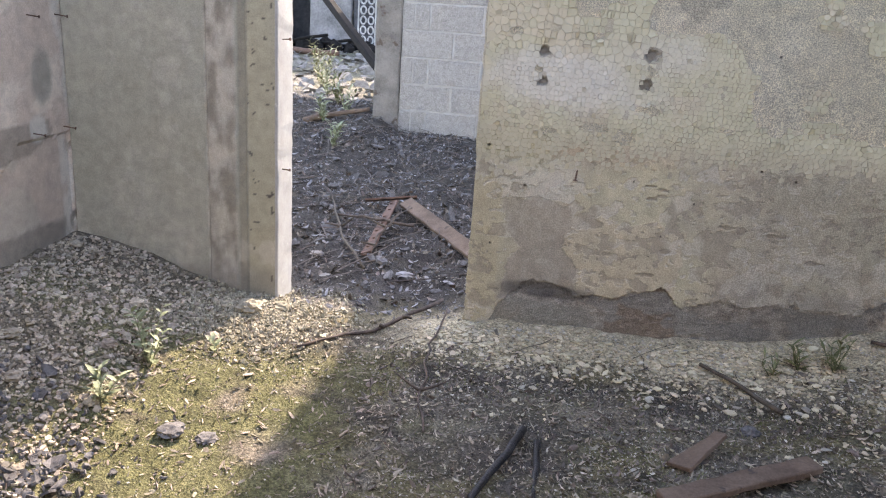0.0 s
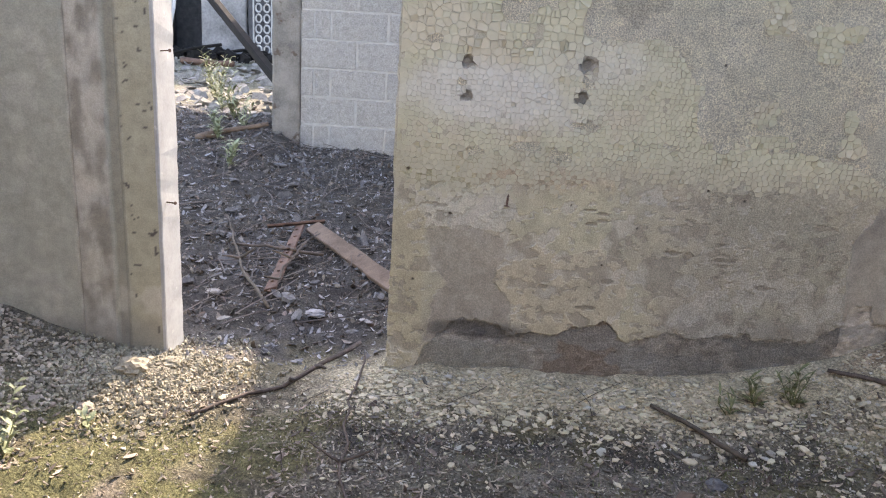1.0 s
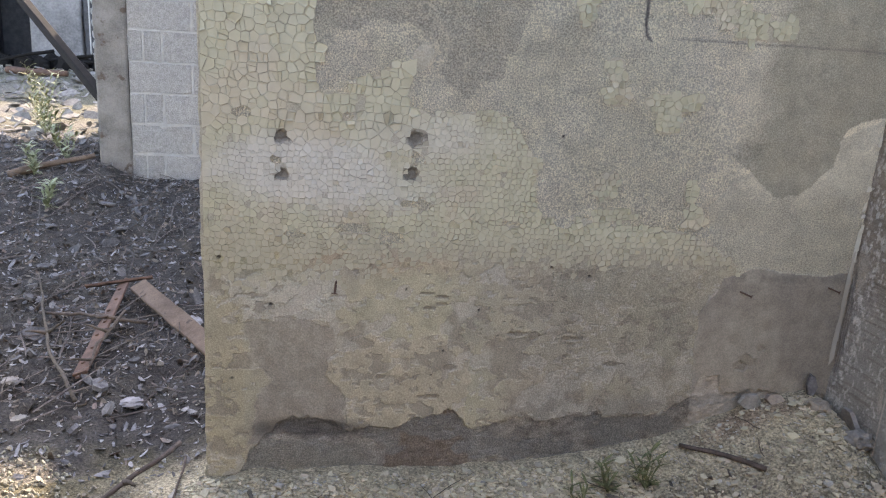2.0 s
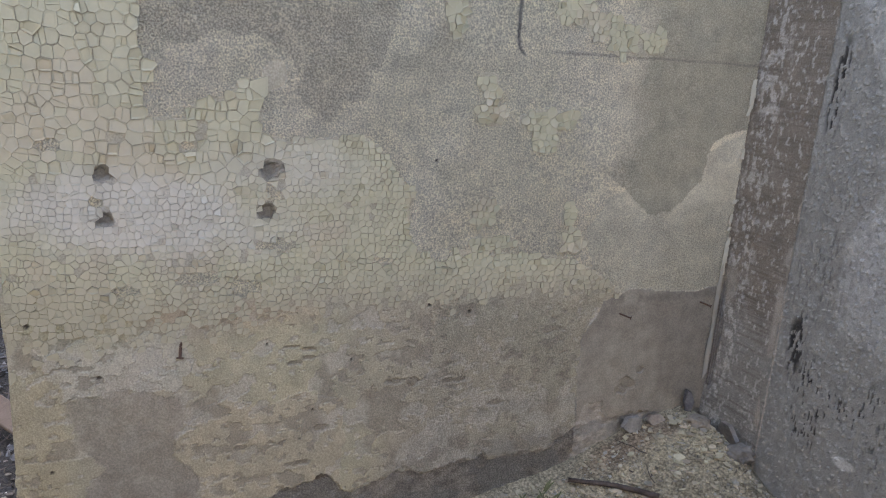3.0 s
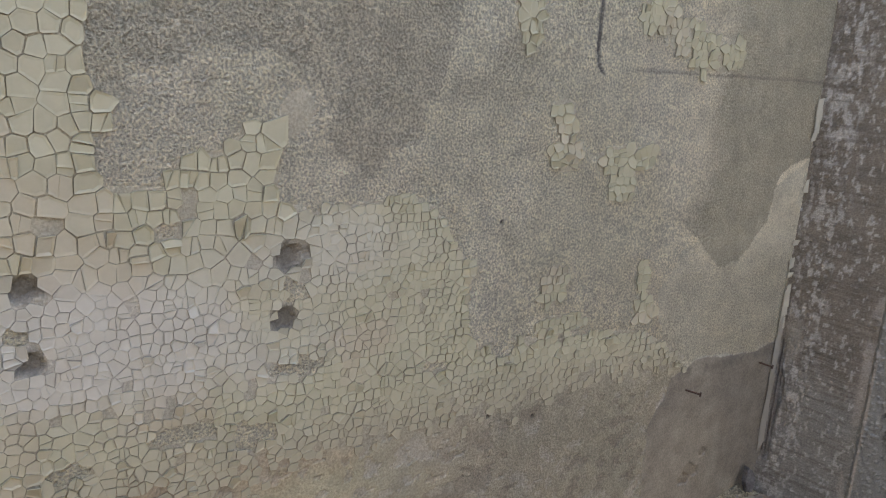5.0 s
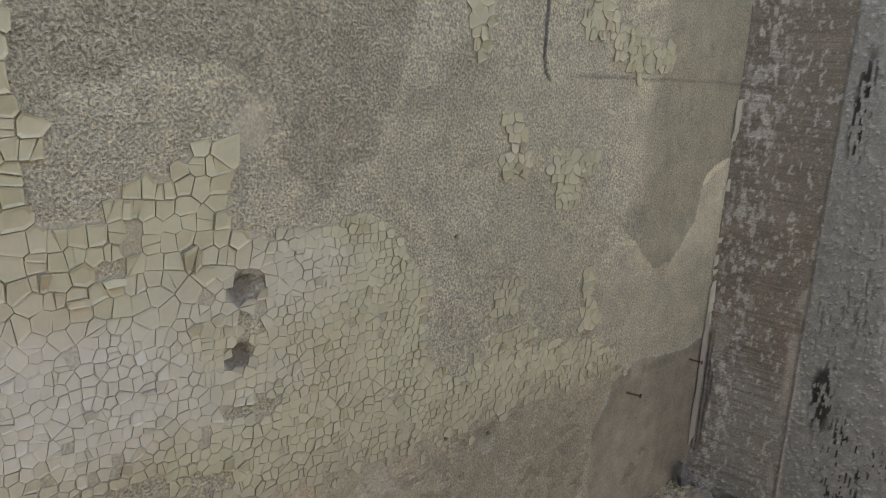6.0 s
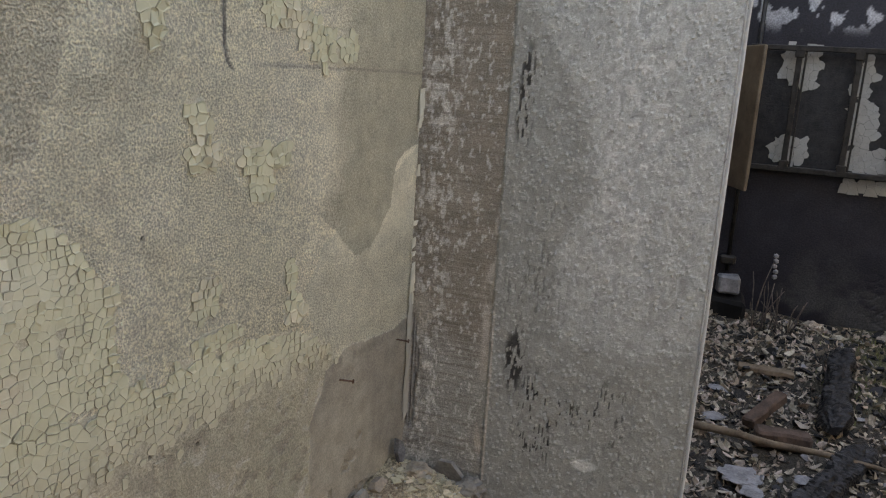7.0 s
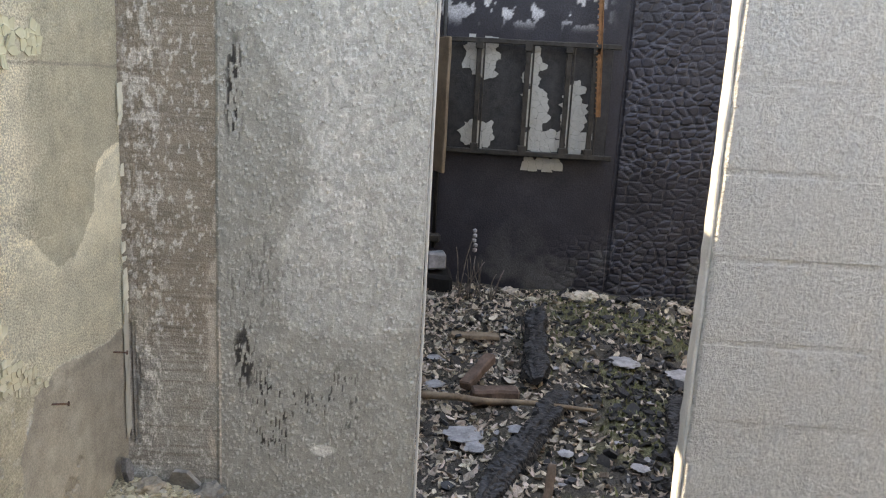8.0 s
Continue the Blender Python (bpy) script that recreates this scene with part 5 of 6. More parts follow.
# inner walls and the piece behind the screen carry interior shade as dark colour
for lo, hi, mat_, name in (((-9.5, 0.0, -0.4), (-5.55, 0.25, 2.9), FAR_WALL, "wall"), ((-5.55, 1.6, -0.4), (-4.4, 1.8, 2.9), INNER_SHADE, "back_wall"), ((-4.5, 0.0, -0.4), (-3.78, 0.25, 2.9), FAR_WALL, "wall"),
                           ((-5.31, -0.05, -0.4), (-5.10, 0.18, 2.9), PALE_POST, "door_post"), ((-3.76, 0.05, -0.4), (-3.0, 0.3, 2.9), INNER_SHADE, "wall"), ((-2.98, 0.0, -0.4), (3.0, 0.25, 2.9), FAR_WALL, "wall"),
                           ((-5.56, 0.3, -0.4), (-5.45, 1.6, 2.9), INNER_SHADE, "side_wall"), ((-4.5, 0.3, -0.4), (-4.4, 1.6, 2.9), INNER_SHADE, "side_wall"), ((-9.6, -0.2, 2.9), (3.1, 2.0, 3.05), CONCRETE, "roof")):
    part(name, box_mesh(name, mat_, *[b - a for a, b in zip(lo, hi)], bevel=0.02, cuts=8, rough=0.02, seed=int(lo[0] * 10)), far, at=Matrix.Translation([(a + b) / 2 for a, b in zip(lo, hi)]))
screen = thing("screen_block_panel", "white openwork screen-block panel of the far house", "screen wall", at=Matrix.Translation((-3.27, FY - 0.03, FZ)))
v, f = tube([(0.047 * math.cos(a), 0, 0.062 * math.sin(a)) for a in np.linspace(0, 6.283, 13)], [0.016] * 13, 4)
ring = mesh_of("screen_block", v, f, PALE_POST)
for i in range(2):
    for j in range(16):
        part("screen_block", ring, screen, at=Matrix.Translation((0.13 * i - 0.065, 0, 0.16 * j)))
for x in (-0.145, 0.145):
    part("frame", box_mesh("frame", PALE_POST, 0.02, 0.04, 2.6, bevel=0.003), screen, at=Matrix.Translation((x, 0, 1.2)))
can = thing("canister", "white plastic canister lying in front of the house", "canister", data=box_mesh("canister", PALE_POST, 0.30, 0.16, 0.13, bevel=0.04), at=Matrix.Translation((-4.68, FY - 0.55, gz(-4.68, FY - 0.55) + 0.12)))
part("cap", box_mesh("cap", PALE_POST, 0.05, 0.05, 0.04, bevel=0.012), can, at=Matrix.Translation((0.12, 0, 0.075)))
for k in range(7):
    rng = random.Random(700 + k)
    x = -5.76 + 0.42 * k
    branch("fallen_pole", "dark fallen pole before the far house", (x, FY - 0.6 + rng.uniform(-0.3, 0.3), gz(x, FY - 0.6) + 0.08), (x + rng.uniform(0.6, 1.1), FY - 0.4, gz(x + 1, FY - 0.4) + rng.uniform(0.08, 0.25)), 0.022, 0.026, 700 + k, TIMBER, forks=0, category="pole")
for k in range(2):
    branch("leaning_pole", "pale pole leaning in the far doorway", (-4.82 + 0.12 * k, FY - 0.35, FZ + 0.05), (-4.62 + 0.08 * k, FY + 0.1, FZ + 1.5), 0.03, 0.026, 720 + k, PALE_POST, forks=0, category="pole")
branch("fallen_branch", "reddish dead branch lying in the sunny yard", (-4.1, 12.0, gz(-4.1, 12.0) + 0.05), (-3.3, 11.8, gz(-3.3, 11.8) + 0.06), 0.05, 0.04, 740, RUST, forks=3)
v, f = [], []
for k in range(160):
    rng = random.Random(800 + k)
    x, y, r = rng.uniform(-7.0, -2.6), FY - 0.25 + rng.uniform(-0.35, 0.15), rng.uniform(0.05, 0.15)
    tv, tf = tube([(x, y, gz(x, y) - 0.02), (x + r * 0.3, y, gz(x, y) + r * 0.7), (x + r * rng.uniform(-0.5, 0.5), y, gz(x, y) + r * 1.3)], [r, r * 0.8, r * 0.25], 6, len(v))
    v += tv
    f += tf
thing("far_rubble", "dark rubble heaped at the foot of the far house", "rubble", kind="stuff", data=mesh_of("far_rubble", v, f, TIMBER))

# ---- the burnt room ----
WX = 4.2
window = thing("barred_window", "sooty iron window grille before a black shutter", "window", at=Matrix.Translation((WX - 0.05, 1.68, -0.036)))
part("shutter_panel", box_mesh("shutter_panel", CHAR, 0.03, 0.92, 0.62, bevel=0.004), window, at=Matrix.Translation((0.03, 0, 1.2)))
for z in (1.495, 0.905):
    part("rail", box_mesh("rail", IRON, 0.035, 0.98, 0.028, bevel=0.004, cuts=8, rough=0.002), window, at=Matrix.Translation((-0.035, -0.0, z)))
for k, y in enumerate((0.262, 0.0, -0.218, -0.36)):
    bar = part("bar", box_mesh("bar", IRON, 0.012, 0.028, 0.60, bevel=0.003, cuts=10, rough=0.0025, seed=k), window, at=pose(-0.04, y, 1.2))
    part("thin_bar", box_mesh("thin_bar", IRON, 0.008, 0.010, 0.58, bevel=0.002), bar, at=Matrix.Translation((0.0, -0.028, 0)))
    part("clip", box_mesh("clip", IRON, 0.016, 0.045, 0.06, bevel=0.004), bar, at=Matrix.Translation((-0.004, 0, 0.28)))
    part("clip", box_mesh("clip", IRON, 0.016, 0.045, 0.06, bevel=0.004), bar, at=Matrix.Translation((-0.004, 0, -0.28)))
shutter = thing("open_shutter", "tan wooden shutter board hanging half open", "shutter", data=box_mesh("open_shutter", TAN_BOARD, 0.018, 0.32, 0.70, bevel=0.004, cuts=6, rough=0.003), at=pose(WX - 0.16, 2.16, 1.11, 0, 0, 116))
part("hinge", box_mesh("hinge", RUST, 0.01, 0.05, 0.03, bevel=0.003), shutter, at=Matrix.Translation((-0.012, -0.13, -0.08)))
strip = thing("metal_bead", "orange rusty perforated metal strip hanging from above", "metal strip", at=pose(WX - 0.10, 1.285, 1.09, -3.5))
part("flange", box_mesh("flange", COPPER, 0.004, 0.020, 1.1, bevel=0.001), strip, at=Matrix.Translation((0, 0, 0.55)))
part("edge", box_mesh("edge", COPPER, 0.016, 0.004, 1.1, bevel=0.001), strip, at=Matrix.Translation((-0.008, -0.011, 0.55)))
for k in range(40):
    part("tooth", box_mesh("tooth", COPPER, 0.005, 0.007, 0.007, bevel=0.001) if k == 0 else bpy.data.meshes["tooth"], strip, at=Matrix.Translation((-0.004, 0.014, 0.02 + 0.027 * k)))
pipe = thing("conduit", "sooty grey conduit running down the burnt wall", "pipe", data=mesh_of("conduit", *tube([(WX - 0.03, 2.14, 0.30), (WX - 0.03, 2.14, 1.0), (WX - 0.03, 2.135, 2.3)], [0.011] * 3, 8), IRON, True))
part("socket", box_mesh("socket", IRON, 0.05, 0.08, 0.05, bevel=0.01), pipe, at=Matrix.Translation((WX - 0.045, 2.14, 0.36)))
thing("broken_block", "small pale broken block lying by the burnt wall", "block", data=box_mesh("broken_block", PALE, 0.09, 0.11, 0.10, bevel=0.012, cuts=3, rough=0.008), at=pose(WX - 0.12, 2.115, 0.245, 0, 4, 12))
thing("rubble_ledge", "sooty masonry rubble under the pale block", "rubble", data=box_mesh("rubble_ledge", TIMBER, 0.18, 0.20, 0.14, bevel=0.02, cuts=4, rough=0.015), at=pose(WX - 0.12, 2.12, gz(WX - 0.12, 2.12) + 0.03, 0, 0, 8))
dead = thing("dead_plant", "pale dry dead plant standing in the burnt room", "plant", at=Matrix.Translation((3.9, 1.88, gz(3.9, 1.88) - 0.01)))
rng = random.Random(55)
for k in range(15):
    a = k * 2.4
    tip = (rng.uniform(-0.06, 0.02), 0.16 * math.cos(a) * rng.uniform(-0.6, 1), rng.uniform(0.12, 0.30)) if k else (0.0, 0.02, 0.40)
    part("stem", mesh_of("stem", *tube(wander((0, 0.09 * math.cos(a), 0), tip, 6, 0.008, rng), [0.004, 0.004, 0.0035, 0.003, 0.0025, 0.002], 5), PALE_TWIG, True), dead)
for k in range(5):
    bm = bmesh.new()
    bmesh.ops.create_icosphere(bm, subdivisions=1, radius=0.014)
    part("seed_head", (bm, PALE), dead, at=Matrix.Translation((0, 0.02 + rng.uniform(-0.008, 0.008), 0.29 + 0.026 * k)))


def log(label, a, b, width, thick, seed):
    """A charred timber whose surface is split into cushions."""
    a, b = Vector(a), Vector(b)
    way = b - a
    n, sides = 150, 26
    v, f = [], []
    for k in range(n + 1):
        for c in range(sides):
            ang = 2 * math.pi * c / sides
            co, si = math.cos(ang), math.sin(ang)
            sq = 1 / max(abs(co), abs(si)) ** 0.6
            s = k / n * way.length
            r = 1 + 0.30 * (float(cells(np.array(s * 55.0 + 0.3 * math.sin(ang) + seed), np.array(c * 0.4))) - 0.6) + 0.10 * math.sin(s * 9 + seed) + 0.5 * noise.noise(Vector((s * 9, co + seed, si)))
            end = min(1, 0.35 + 5 * min(k / n, 1 - k / n) + 0.3 * noise.noise(Vector((co * 2, si * 2, seed))))
            v.append((s - way.length / 2, co * sq * r * width / 2 * end, si * sq * r * thick / 2 * end))
    for k in range(n):
        for c in range(sides):
            d = (c + 1) % sides
            f.append((k * sides + c, (k + 1) * sides + c, (k + 1) * sides + d, k * sides + d))
    f.append(tuple(range(sides)))
    f.append(tuple(range(n * sides, (n + 1) * sides))[::-1])
    return thing("charred_beam", label, "beam", data=mesh_of("charred_beam", v, f, CHAR), at=Matrix.Translation((a + b) / 2) @ way.to_track_quat("X", "Z").to_matrix().to_4x4())


log("black charred timber lying on leaves, split into scales", (3.60, 1.57, gz(3.6, 1.57) + 0.05), (2.72, 1.62, gz(2.72, 1.62) + 0.05), 0.09, 0.08, 1)
log("black charred timber with an ash-grey end", (2.63, 1.51, gz(2.63, 1.51) + 0.05), (1.80, 1.83, gz(1.8, 1.83) + 0.03), 0.08, 0.065, 2)
log("black charred timber scrap lying in ash", (2.68, 1.065, gz(2.68, 1.065) + 0.03), (2.17, 1.17, gz(2.17, 1.17) + 0.03), 0.09, 0.06, 3)
branch("wooden_pole", "peeled pale wooden pole lying across the floor", (2.55, 2.13, gz(2.55, 2.13) + 0.03), (2.42, 1.42, gz(2.42, 1.42) + 0.06), 0.016, 0.007, 41, PALE_WOOD, amount=0.008, forks=0, category="pole")
plank("brick_scrap", "broken reddish wood scrap lying in leaves", (2.65, 1.90, gz(2.65, 1.90) + 0.04), (2.84, 1.80, gz(2.84, 1.80) + 0.09), 0.05, 0.04, BRICK, 6)
plank("brick_scrap", "broken brown brick half buried in leaves", (2.57, 1.87, gz(2.57, 1.87) + 0.035), (2.60, 1.69, gz(2.60, 1.69) + 0.035), 0.07, 0.06, BRICK, 7)
plank("wood_scrap", "short tan board lying in leaves", (3.24, 1.98, gz(3.24, 1.98) + 0.03), (3.26, 1.76, gz(3.26, 1.76) + 0.03), 0.06, 0.02, PALE_WOOD, 8)
plank("wood_scrap", "reddish wood splinter standing in ash", (1.88, 1.63, gz(1.88, 1.63) + 0.0), (1.92, 1.62, gz(1.92, 1.62) + 0.10), 0.025, 0.018, RED_WOOD, 9)
for k, (x, y, r) in enumerate([(2.28, 1.89, 0.085), (2.19, 1.85, 0.05), (3.07, 1.207, 0.09), (2.97, 0.98, 0.09), (2.71, 2.02, 0.055), (2.17, 1.55, 0.035), (2.99, 2.04, 0.04), (2.35, 1.70, 0.045), (2.1, 1.32, 0.04)]):
    crumpled("plaster_slab", "pale broken plaster slab lying on the burnt floor", "rubble", x, y, r * 0.72, PALE, 80 + k, 0.10, gz(x, y) + 0.018)
for k in range(14):
    rng = random.Random(500 + k)
    crumpled("rubble_stone", "sooty rubble stone at the foot of the burnt wall", "stone", rng.uniform(3.9, 4.12), rng.uniform(0.6, 1.75), rng.uniform(0.02, 0.05), HEAP, 100 + k, 0.6)


# ---- nails in the walls ----
def nail(label, x, y, z, out, length=0.035, r=0.0022):
    d = Vector(out).normalized()
    v, f = tube([Vector((0, 0, 0)) - d * 0.01, d * length], [r, r], 6)
    hv, hf = tube([d * (length - 0.002), d * length], [r * 2.4, r * 2.4], 8, len(v))
    return thing("nail", label, "nail", data=mesh_of("nail", v + hv, f + hf, RUST), at=Matrix.Translation((x, y, z)))


nail("rusty bent nail sticking out of the plaster", 1.195, WALL_Y, 0.565, (0.7, -0.7, -0.2))
nail("rusty nail at the corner of the walls", 1.462, WALL_Y, 0.582, (0.6, -0.7, -0.2))
nail("dark nail hammered into the flaking wall", 0.066, WALL_Y, 0.572, (-0.1, -0.3, -1), 0.03, 0.0035)
for x, y, z in ((-1.73, 2.55, 0.95), (-1.73, 2.70, 0.95), (-1.73, 2.53, 0.57), (-1.73, 2.70, 0.57)):
    nail("rusty nail sticking out of the side wall", x, y, z, (1, 0.1, -0.1), 0.04)
for z in (0.92, 0.475):
    nail("rusty wire hook on the white reveal", -0.948, 2.77, z, (1, -0.6, 0.1), 0.03)

# ---- flakes of paint on the main wall ----
def voronoi(points, radius):
    """The cell of each point, as a list of corners, cut off at 1.6 radii."""
    P = np.array(points)
    out = []
    for k, (px, py) in enumerate(points):
        r = radius[k] * 1.6
        cell = [(px - r, py - r), (px + r, py - r), (px + r, py + r), (px - r, py + r)]
        d = np.hypot(P[:, 0] - px, P[:, 1] - py)
        for m in np.argsort(d)[1:16]:
            if d[m] > 2.4 * r:
                break
            mx, my, nx_, ny_ = (px + P[m, 0]) / 2, (py + P[m, 1]) / 2, P[m, 0] - px, P[m, 1] - py
            cut = []
            for a in range(len(cell)):
                (ax, ay), (bx, by) = cell[a], cell[(a + 1) % len(cell)]
                da, db = (ax - mx) * nx_ + (ay - my) * ny_, (bx - mx) * nx_ + (by - my) * ny_
                if da <= 0:
                    cut.append((ax, ay))
                if da * db < 0:
                    t = da / (da - db)
                    cut.append((ax + t * (bx - ax), ay + t * (by - ay)))
            cell = cut
            if len(cell) < 3:
                break
        out.append(cell)
    return out


rng = random.Random(77)
spots, radii = [], []


def lattice(step, lo, hi, take, drop=0.1):
    """Points of a warped, jittered square lattice, so that the cells come out blocky."""
    for i in range(int((hi[0] - lo[0]) / step)):
        for j in range(int((hi[1] - lo[1]) / step)):
            x, z = lo[0] + step * (i + 0.25 * (j % 2)), lo[1] + step * j
            x += 0.025 * (float(vnoise(x * 7, z * 7, 160)) - 0.5) + step * rng.uniform(-0.24, 0.24)
            z += 0.025 * (float(vnoise(x * 7, z * 7, 161)) - 0.5) + step * rng.uniform(-0.24, 0.24)
            if take(x, z) and rng.random() > drop:
                spots.append((x, z))
                radii.append(step * 0.75)


def coarse(x, z):
    w = float(vnoise(x * 9, z * 9, 162)) - 0.5
    return z > 0.945 + 0.05 * w + 0.25 * max(0.0, x - 0.17) and x < 0.25 + 0.06 * w


lattice(0.0218, (-0.258, 0.85), (0.32, 1.62), coarse, 0.08)
lattice(0.0145, (-0.26, 0.50), (0.66, 1.10), lambda x, z: not coarse(x, z) and not (x > 0.3 and z < 0.60))
lattice(0.0155, (0.6, 0.58), (1.25, 0.94), lambda x, z: x >= 0.655)
lattice(0.0165, (0.6, 0.99), (1.28, 1.5), lambda x, z: True)
keep = painted(np.array([s[0] for s in spots]), np.array([s[1] for s in spots]))
cells_ = voronoi(spots, radii)
ring8 = [painted(np.array([s[0] + 0.025 * math.cos(a) for s in spots]), np.array([s[1] + 0.025 * math.sin(a) for s in spots])) for a in (0, 1.57, 3.14, 4.71)]
lifted = 1 - np.min(ring8, axis=0)
base_d = main_relief(np.array([s[0] - X0 for s in spots]), np.array([s[1] for s in spots]))


def halve(cell, x, z, angle):
    """Cuts a cell in two along a line through x, z."""
    nx_, nz_ = math.cos(angle), math.sin(angle)
    out = []
    for sign in (1, -1):
        cut = []
        for a in range(len(cell)):
            (ax, az), (bx, bz) = cell[a], cell[(a + 1) % len(cell)]
            da, db = sign * ((ax - x) * nx_ + (az - z) * nz_), sign * ((bx - x) * nx_ + (bz - z) * nz_)
            if da <= 0:
                cut.append((ax, az))
            if da * db < 0:
                t = da / (da - db)
                cut.append((ax + t * (bx - ax), az + t * (bz - az)))
        out.append(cut)
    return out


def flake_tint(x, z):
    c = mixc(CREAM, (0.48, 0.455, 0.335), fbm(np.array(x * 3), np.array(z * 3), 141))
    c = mixc(c, (0.55, 0.47, 0.375), float(ramp(fbm(np.array(x * 8), np.array(z * 8), 273), 0.55, 0.66)) * 0.4)
    c = mixc(c, PALE_CREAM, float(bloom(x, z)) * 0.85)
    c = mixc(c, (0.47, 0.44, 0.33), float(ramp(z, 0.76, 0.64)) * (1 - 0.7 * float(bloom(x, z))))
    return c * (0.97 - 0.09 * float(ramp(x, 0.55, 0.65)) * float(ramp(z, 0.75, 0.8)))


single, joined = [], ([], [], [])
for k, ((x, z), cell) in enumerate(zip(spots, cells_)):
    fade = float(ramp(z, 0.53 - 0.05 * float(ramp(x, 0.0, -0.15)) + 0.07 * float(ramp(x, 0.1, 0.3)), 0.68))
    if len(cell) < 3 or keep[k] < 0.5 or rng.random() > 0.972 * fade + 0.005:
        continue
    if any(math.hypot((x - hx) * 0.85, z - hz) < hr * 0.85 for hx, hz, hr in HOLES):
        continue
    bits = halve(cell, x + rng.uniform(-0.002, 0.002), z + rng.uniform(-0.002, 0.002), rng.choice((0, 1.57)) + rng.gauss(0, 0.25)) if rng.random() < 0.3 * min(1, radii[k] / 0.017) else [cell]
    for bit in bits:
        bit = [(max(a, X0 + 0.006), b) for a, b in bit]
        n = len(bit)
        if n < 3:
            continue
        mx, mz = sum(q[0] for q in bit) / n, sum(q[1] for q in bit) / n
        size = radii[k]
        curl = 1 + 0.9 * float(lifted[k]) + 2.2 * (rng.random() < 0.08)
        tx, tz = rng.gauss(0, 0.04) * curl, rng.gauss(0.02, 0.04) * curl
        th, cup = rng.uniform(0.0009, 0.0016), size * rng.uniform(0.015, 0.085) * curl
        d0 = float(base_d[k]) + 0.0004
        low, high, dish = [], [], []
        for cx, cz in bit:
            r = math.hypot(cx - mx, cz - mz)
            f = max(0.3, 1 - (0.45 if mx > 0.6 and mz > 0.98 else 1.0 - 0.45 * float(bloom(mx, mz))) * (0.00024 + 0.0010 * float(ramp(fbm(np.array(cx * 34), np.array(cz * 34), 281, 3), 0.38, 0.68))) / max(r, 1e-4))
            jx, jz = mx + (cx - mx) * f + rng.uniform(-0.0005, 0.0005), mz + (cz - mz) * f + rng.uniform(-0.0005, 0.0005)
            lift = d0 + size * math.hypot(tx, tz) * 0.8 + (jx - mx) * tx + (jz - mz) * tz
            edge = cup * rng.uniform(0.5, 1.3)
            low.append((jx, WALL_Y - lift, jz))
            high.append((mx + (jx - mx) * 0.985, WALL_Y - lift - th - edge, mz + (jz - mz) * 0.985))
            dish.append((mx + (jx - mx) * 0.7, WALL_Y - lift - th - edge * 0.25, mz + (jz - mz) * 0.7))
        verts = low + high + dish
        faces = [(a + h, (a + 1) % n + h, n + (a + 1) % n + h, n + a + h) for h in (0, n) for a in range(n)] + [tuple(range(2 * n, 3 * n))]
        tint = np.tile(flake_tint(mx, mz), (3 * n, 1))
        soot = max(float(ramp(math.hypot(mx - hx, (mz - hz) * 1.2), hr * 1.3, hr * 0.7)) for hx, hz, hr in HOLES) * 0.45
        tint = tint * (1 - soot) + np.array((0.14, 0.13, 0.115)) * soot
        # crack dirt and crack shade both tinted into the sides; rims painted brighter
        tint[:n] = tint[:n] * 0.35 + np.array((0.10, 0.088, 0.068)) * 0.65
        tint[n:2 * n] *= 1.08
        if 0.02 < mx < 0.62 and 0.84 < mz < 1.16 and len(single) < 300:
            single.append((verts, faces, tint))
        else:
            b = len(joined[0])
            joined[0].extend(verts)
            joined[1].extend(tuple(q + b for q in face) for face in faces)
            joined[2].append(tint)
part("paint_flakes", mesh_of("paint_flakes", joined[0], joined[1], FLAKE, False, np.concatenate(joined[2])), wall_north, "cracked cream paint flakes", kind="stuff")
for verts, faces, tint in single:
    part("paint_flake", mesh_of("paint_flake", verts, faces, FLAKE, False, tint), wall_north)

# slivers of pale paint standing along the corner beside the pillar
rng = random.Random(79)
for k in range(44):
    z0 = rng.uniform(0.33, 0.62) if k > 25 else rng.choice((rng.uniform(1.09, 1.19), rng.uniform(0.74, 1.04), rng.uniform(0.66, 0.75)))
    h, w, x = (rng.uniform(0.05, 0.12), rng.uniform(0.003, 0.005), 1.518) if k > 25 else (rng.uniform(0.012, 0.035), rng.uniform(0.003, 0.008), 1.521)
    x += rng.uniform(-0.004, 0.002)
    out = [0.012 + rng.uniform(0, 0.005) for _ in range(4)]
    side = [(x - w, z0), (x + rng.uniform(-0.002, 0.002), z0 + h * rng.uniform(0, 0.3)), (x + rng.uniform(-0.001, 0.002), z0 + h), (x - w * rng.uniform(0.5, 1.0), z0 + h * rng.uniform(0.7, 0.95))]
    verts = [(a, WALL_Y - o + 0.0012, b) for (a, b), o in zip(side, out)] + [(a, WALL_Y - o, b) for (a, b), o in zip(side, out)]
    verts = [(a, b if q % 4 in (1, 2) else b + 0.007, c) for q, (a, b, c) in enumerate(verts)]
    faces = [(4, 5, 6, 7), (3, 2, 1, 0)] + [(q, (q + 1) % 4, 4 + (q + 1) % 4, 4 + q) for q in range(4)]
    part("paint_sliver", mesh_of("paint_sliver", verts, faces, FLAKE, False, np.tile((0.33, 0.315, 0.275) if k > 25 else (0.47, 0.45, 0.375), (8, 1))), wall_north)

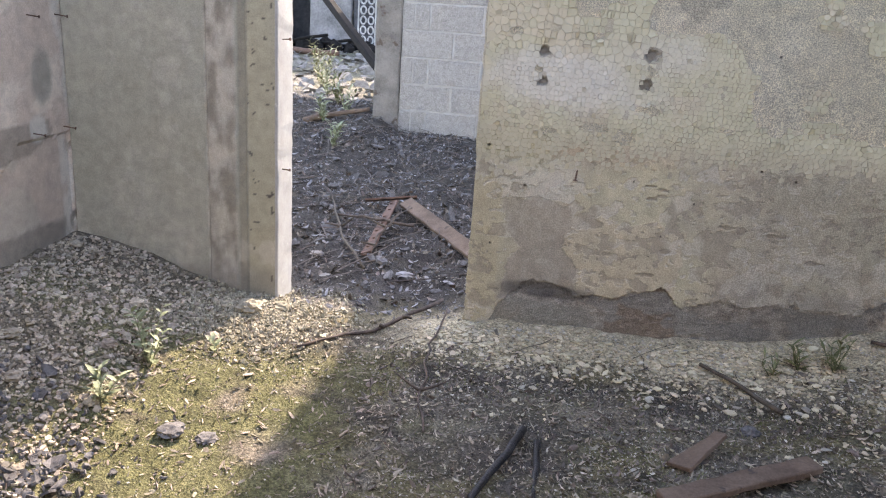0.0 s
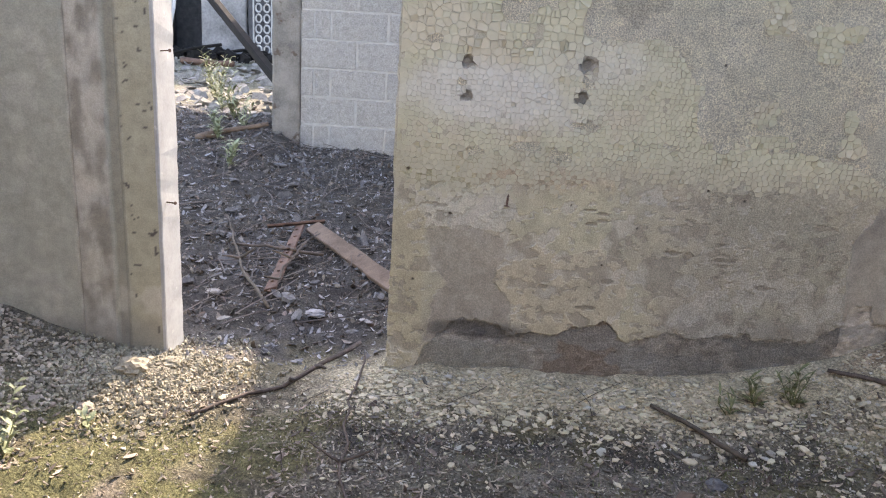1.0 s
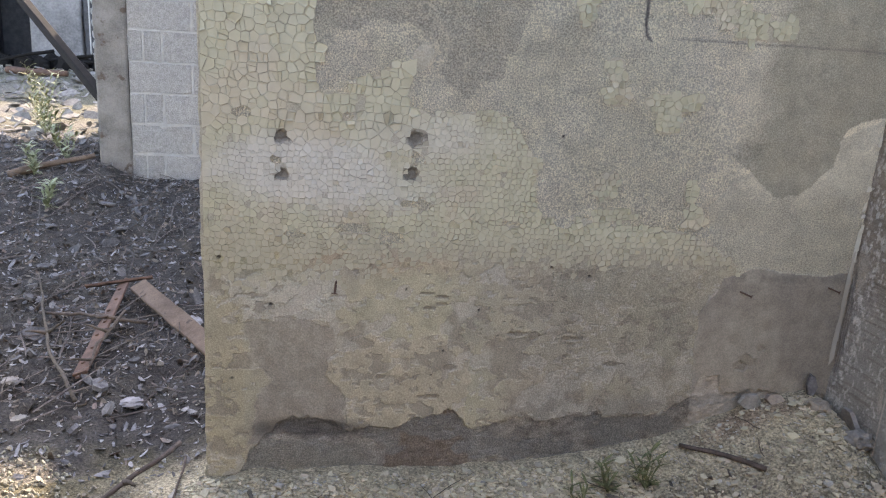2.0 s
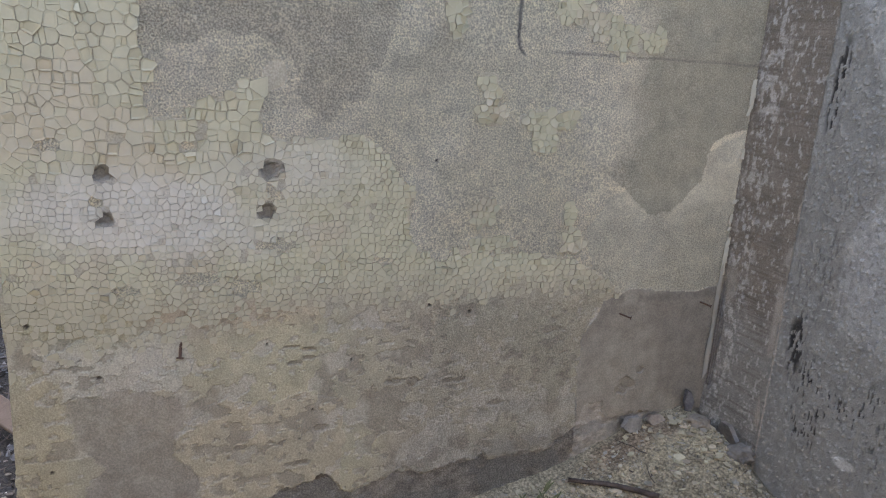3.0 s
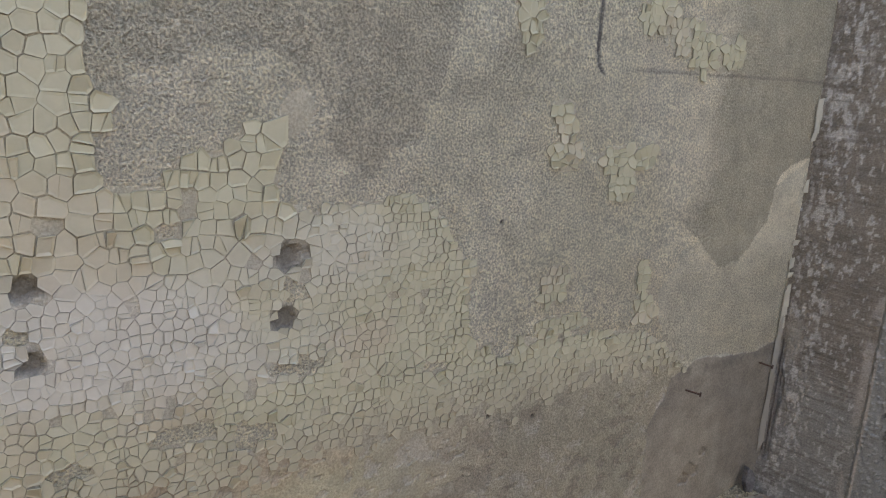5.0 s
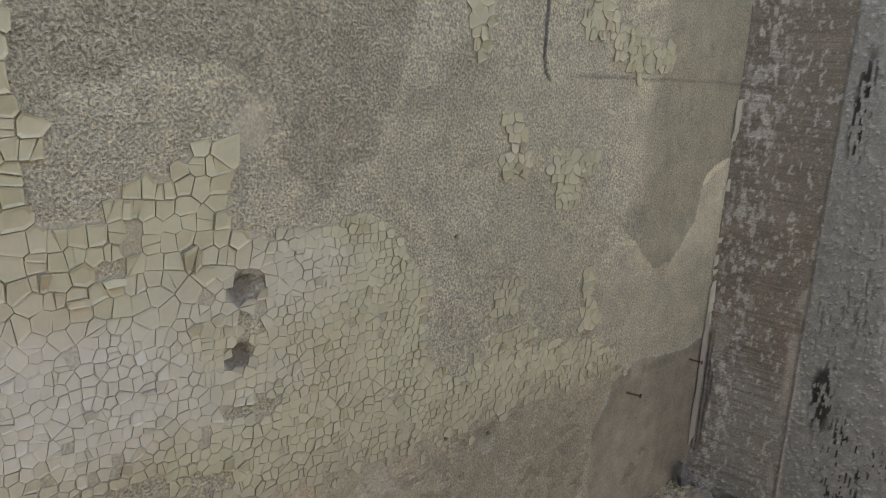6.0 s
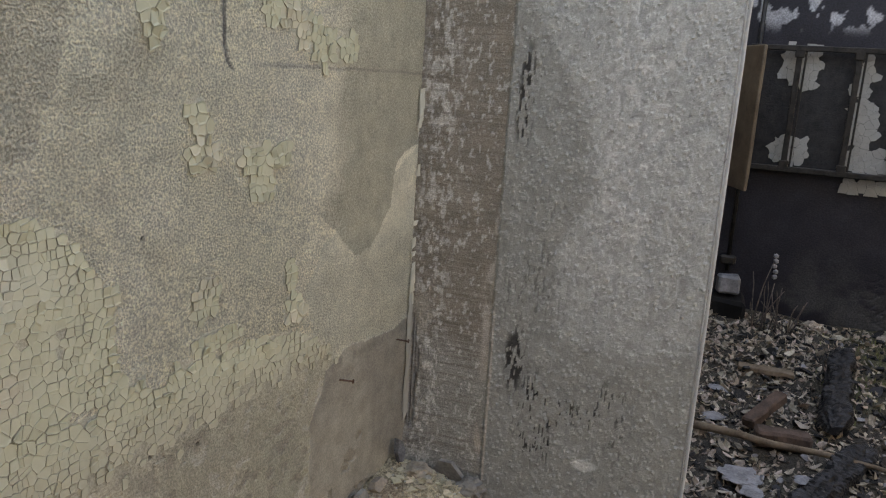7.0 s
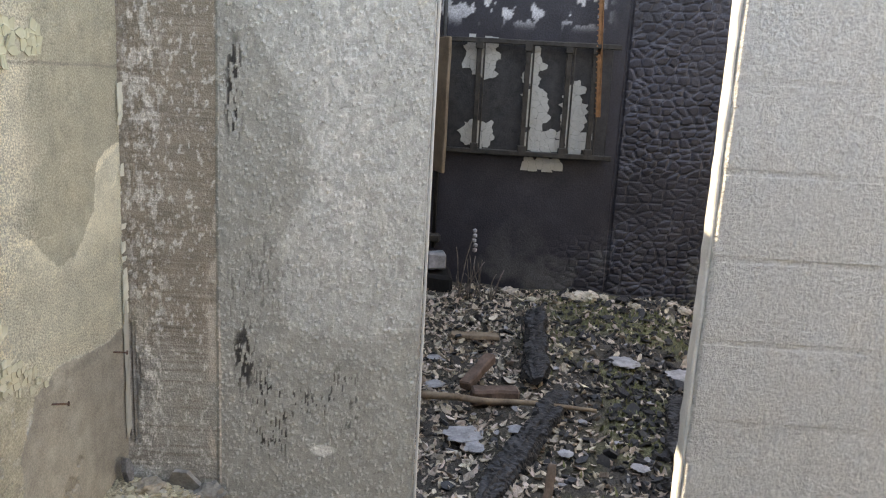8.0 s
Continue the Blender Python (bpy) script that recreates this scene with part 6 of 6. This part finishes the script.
# pale paint left on the black shutter
rng = random.Random(78)
pts = [(rng.uniform(-0.44, 0.44), rng.uniform(0.83, 1.50)) for _ in range(900)]
for k, ((x, z), cell) in enumerate(zip(pts, voronoi(pts, [0.02] * len(pts)))):
    f = max(float(blob(x, z, cx, cz, rx, rz, 150, 0.3)) for cx, cz, rx, rz in ((0.30, 1.42, 0.05, 0.09), (0.22, 1.39, 0.07, 0.10), (0.25, 1.0, 0.10, 0.07), (-0.04, 1.36, 0.05, 0.12), (-0.07, 1.15, 0.07, 0.14),
            (-0.1, 0.98, 0.13, 0.07), (-0.27, 1.12, 0.07, 0.16), (-0.31, 0.98, 0.08, 0.08), (-0.13, 0.86, 0.12, 0.035)))
    if f < 0.5 or len(cell) < 3:
        continue
    n = len(cell)
    front = 0.012 if z > 0.89 else 0.035
    low = [(front, x + (a - x) * 0.97, b + 0 * z) for a, b in ((c[0], z + (c[1] - z) * 0.97) for c in cell)]
    verts = low + [(front - 0.003 - rng.uniform(0, 0.003), p[1], p[2]) for p in low]
    faces = [(a, n + a, n + (a + 1) % n, (a + 1) % n) for a in range(n)] + [tuple(range(n, 2 * n))]
    part("paint_flake", mesh_of("paint_flake", verts, faces, FLAKE, False, np.tile((0.33, 0.325, 0.305), (2 * n, 1))), window)


# ---- block walls, block by block ----
def block_wall(parent, courses, start, stop, face, along, out, z0, first, joints, depth=0.02, material=BLOCK):
    """Lays blocks 0.39 x 0.19 with recessed joints; first(course) gives the length of the first block."""
    meshes = {}
    for c in range(courses):
        s, k = start, 0
        while s < stop - 0.05:
            l = first(c)[k] if k < len(first(c)) else 0.40
            l = min(l, stop - s)
            key = round(l, 2)
            if key not in meshes:
                meshes[key] = box_mesh("block", material, key - joints, depth, 0.2 - joints, bevel=0.004, cuts=5, rough=0.0016, seed=len(meshes))
            p = Vector(face) + Vector(along) * (s + l / 2) + Vector((0, 0, z0 + 0.2 * c + 0.1)) + Vector(out) * (random.Random(c * 31 + k).uniform(-0.0015, 0.0015))
            part("block", meshes[key], parent, at=Matrix.Translation(p) @ Vector(along).to_track_quat("X", "Z").to_matrix().to_4x4())
            s += l
            k += 1


east = slab("wall_east_block", "pale grey concrete block wall with white mortar joints", (SIDE_X + 0.0035, -1.8, -0.3), (SIDE_X + 0.065, 1.345, 2.6), BLOCK)
holder = part("block_face", None, east, at=east.matrix_basis.inverted())
block_wall(holder, 11, 0.003, 2.6, (SIDE_X + 0.008, 1.347, 0), (0, -1, 0), (-1, 0, 0), 0.08, lambda c: [0.265] if c % 2 == 1 else [0.385], 0.009, 0.0125)
thing("block_reveal", "whitewashed rough end of the block wall", "door jamb", kind="structure",
      data=box_mesh("block_reveal", WHITEWASH, 0.054, 0.010, 2.3, bevel=0.003, cuts=60, rough=0.003, seed=8), at=Matrix.Translation((SIDE_X + 0.036, 1.350, 0.87)))
house = scene.objects["house_core"]
yard_face = part("block_face", None, house, at=house.matrix_basis.inverted())
block_wall(yard_face, 13, 0.0, 2.4, (-1.236, HOUSE_Y, 0), (1, 0, 0), (0, -1, 0), 0.05, lambda c: [0.40] if c % 2 == 1 else [0.095, 0.12], 0.012, 0.022, HOUSE_BLOCK)

strip = thing("door_trim", "thin pale strip along the edge of the rendered wall", "trim", kind="structure", data=box_mesh("door_trim", WHITEWASH, 0.030, 0.006, 2.2, bevel=0.0015, cuts=30, rough=0.0015, seed=4), at=Matrix.Translation((1.566, 2.0015, 0.9)))

# alike things are counted together
names = {}
for ob in list(scene.objects):
    if ob.parent is None and ob.get("category") and ob.get("kind") is None:
        names.setdefault(ob.name.split(".")[0], []).append(ob)
for name, bundles in names.items():
    for ob in bundles if len(bundles) > 1 else ():
        tagged(ob, group=name.replace("_", " ") + "s lying or standing about" if name != "nail" else "nails in the walls")
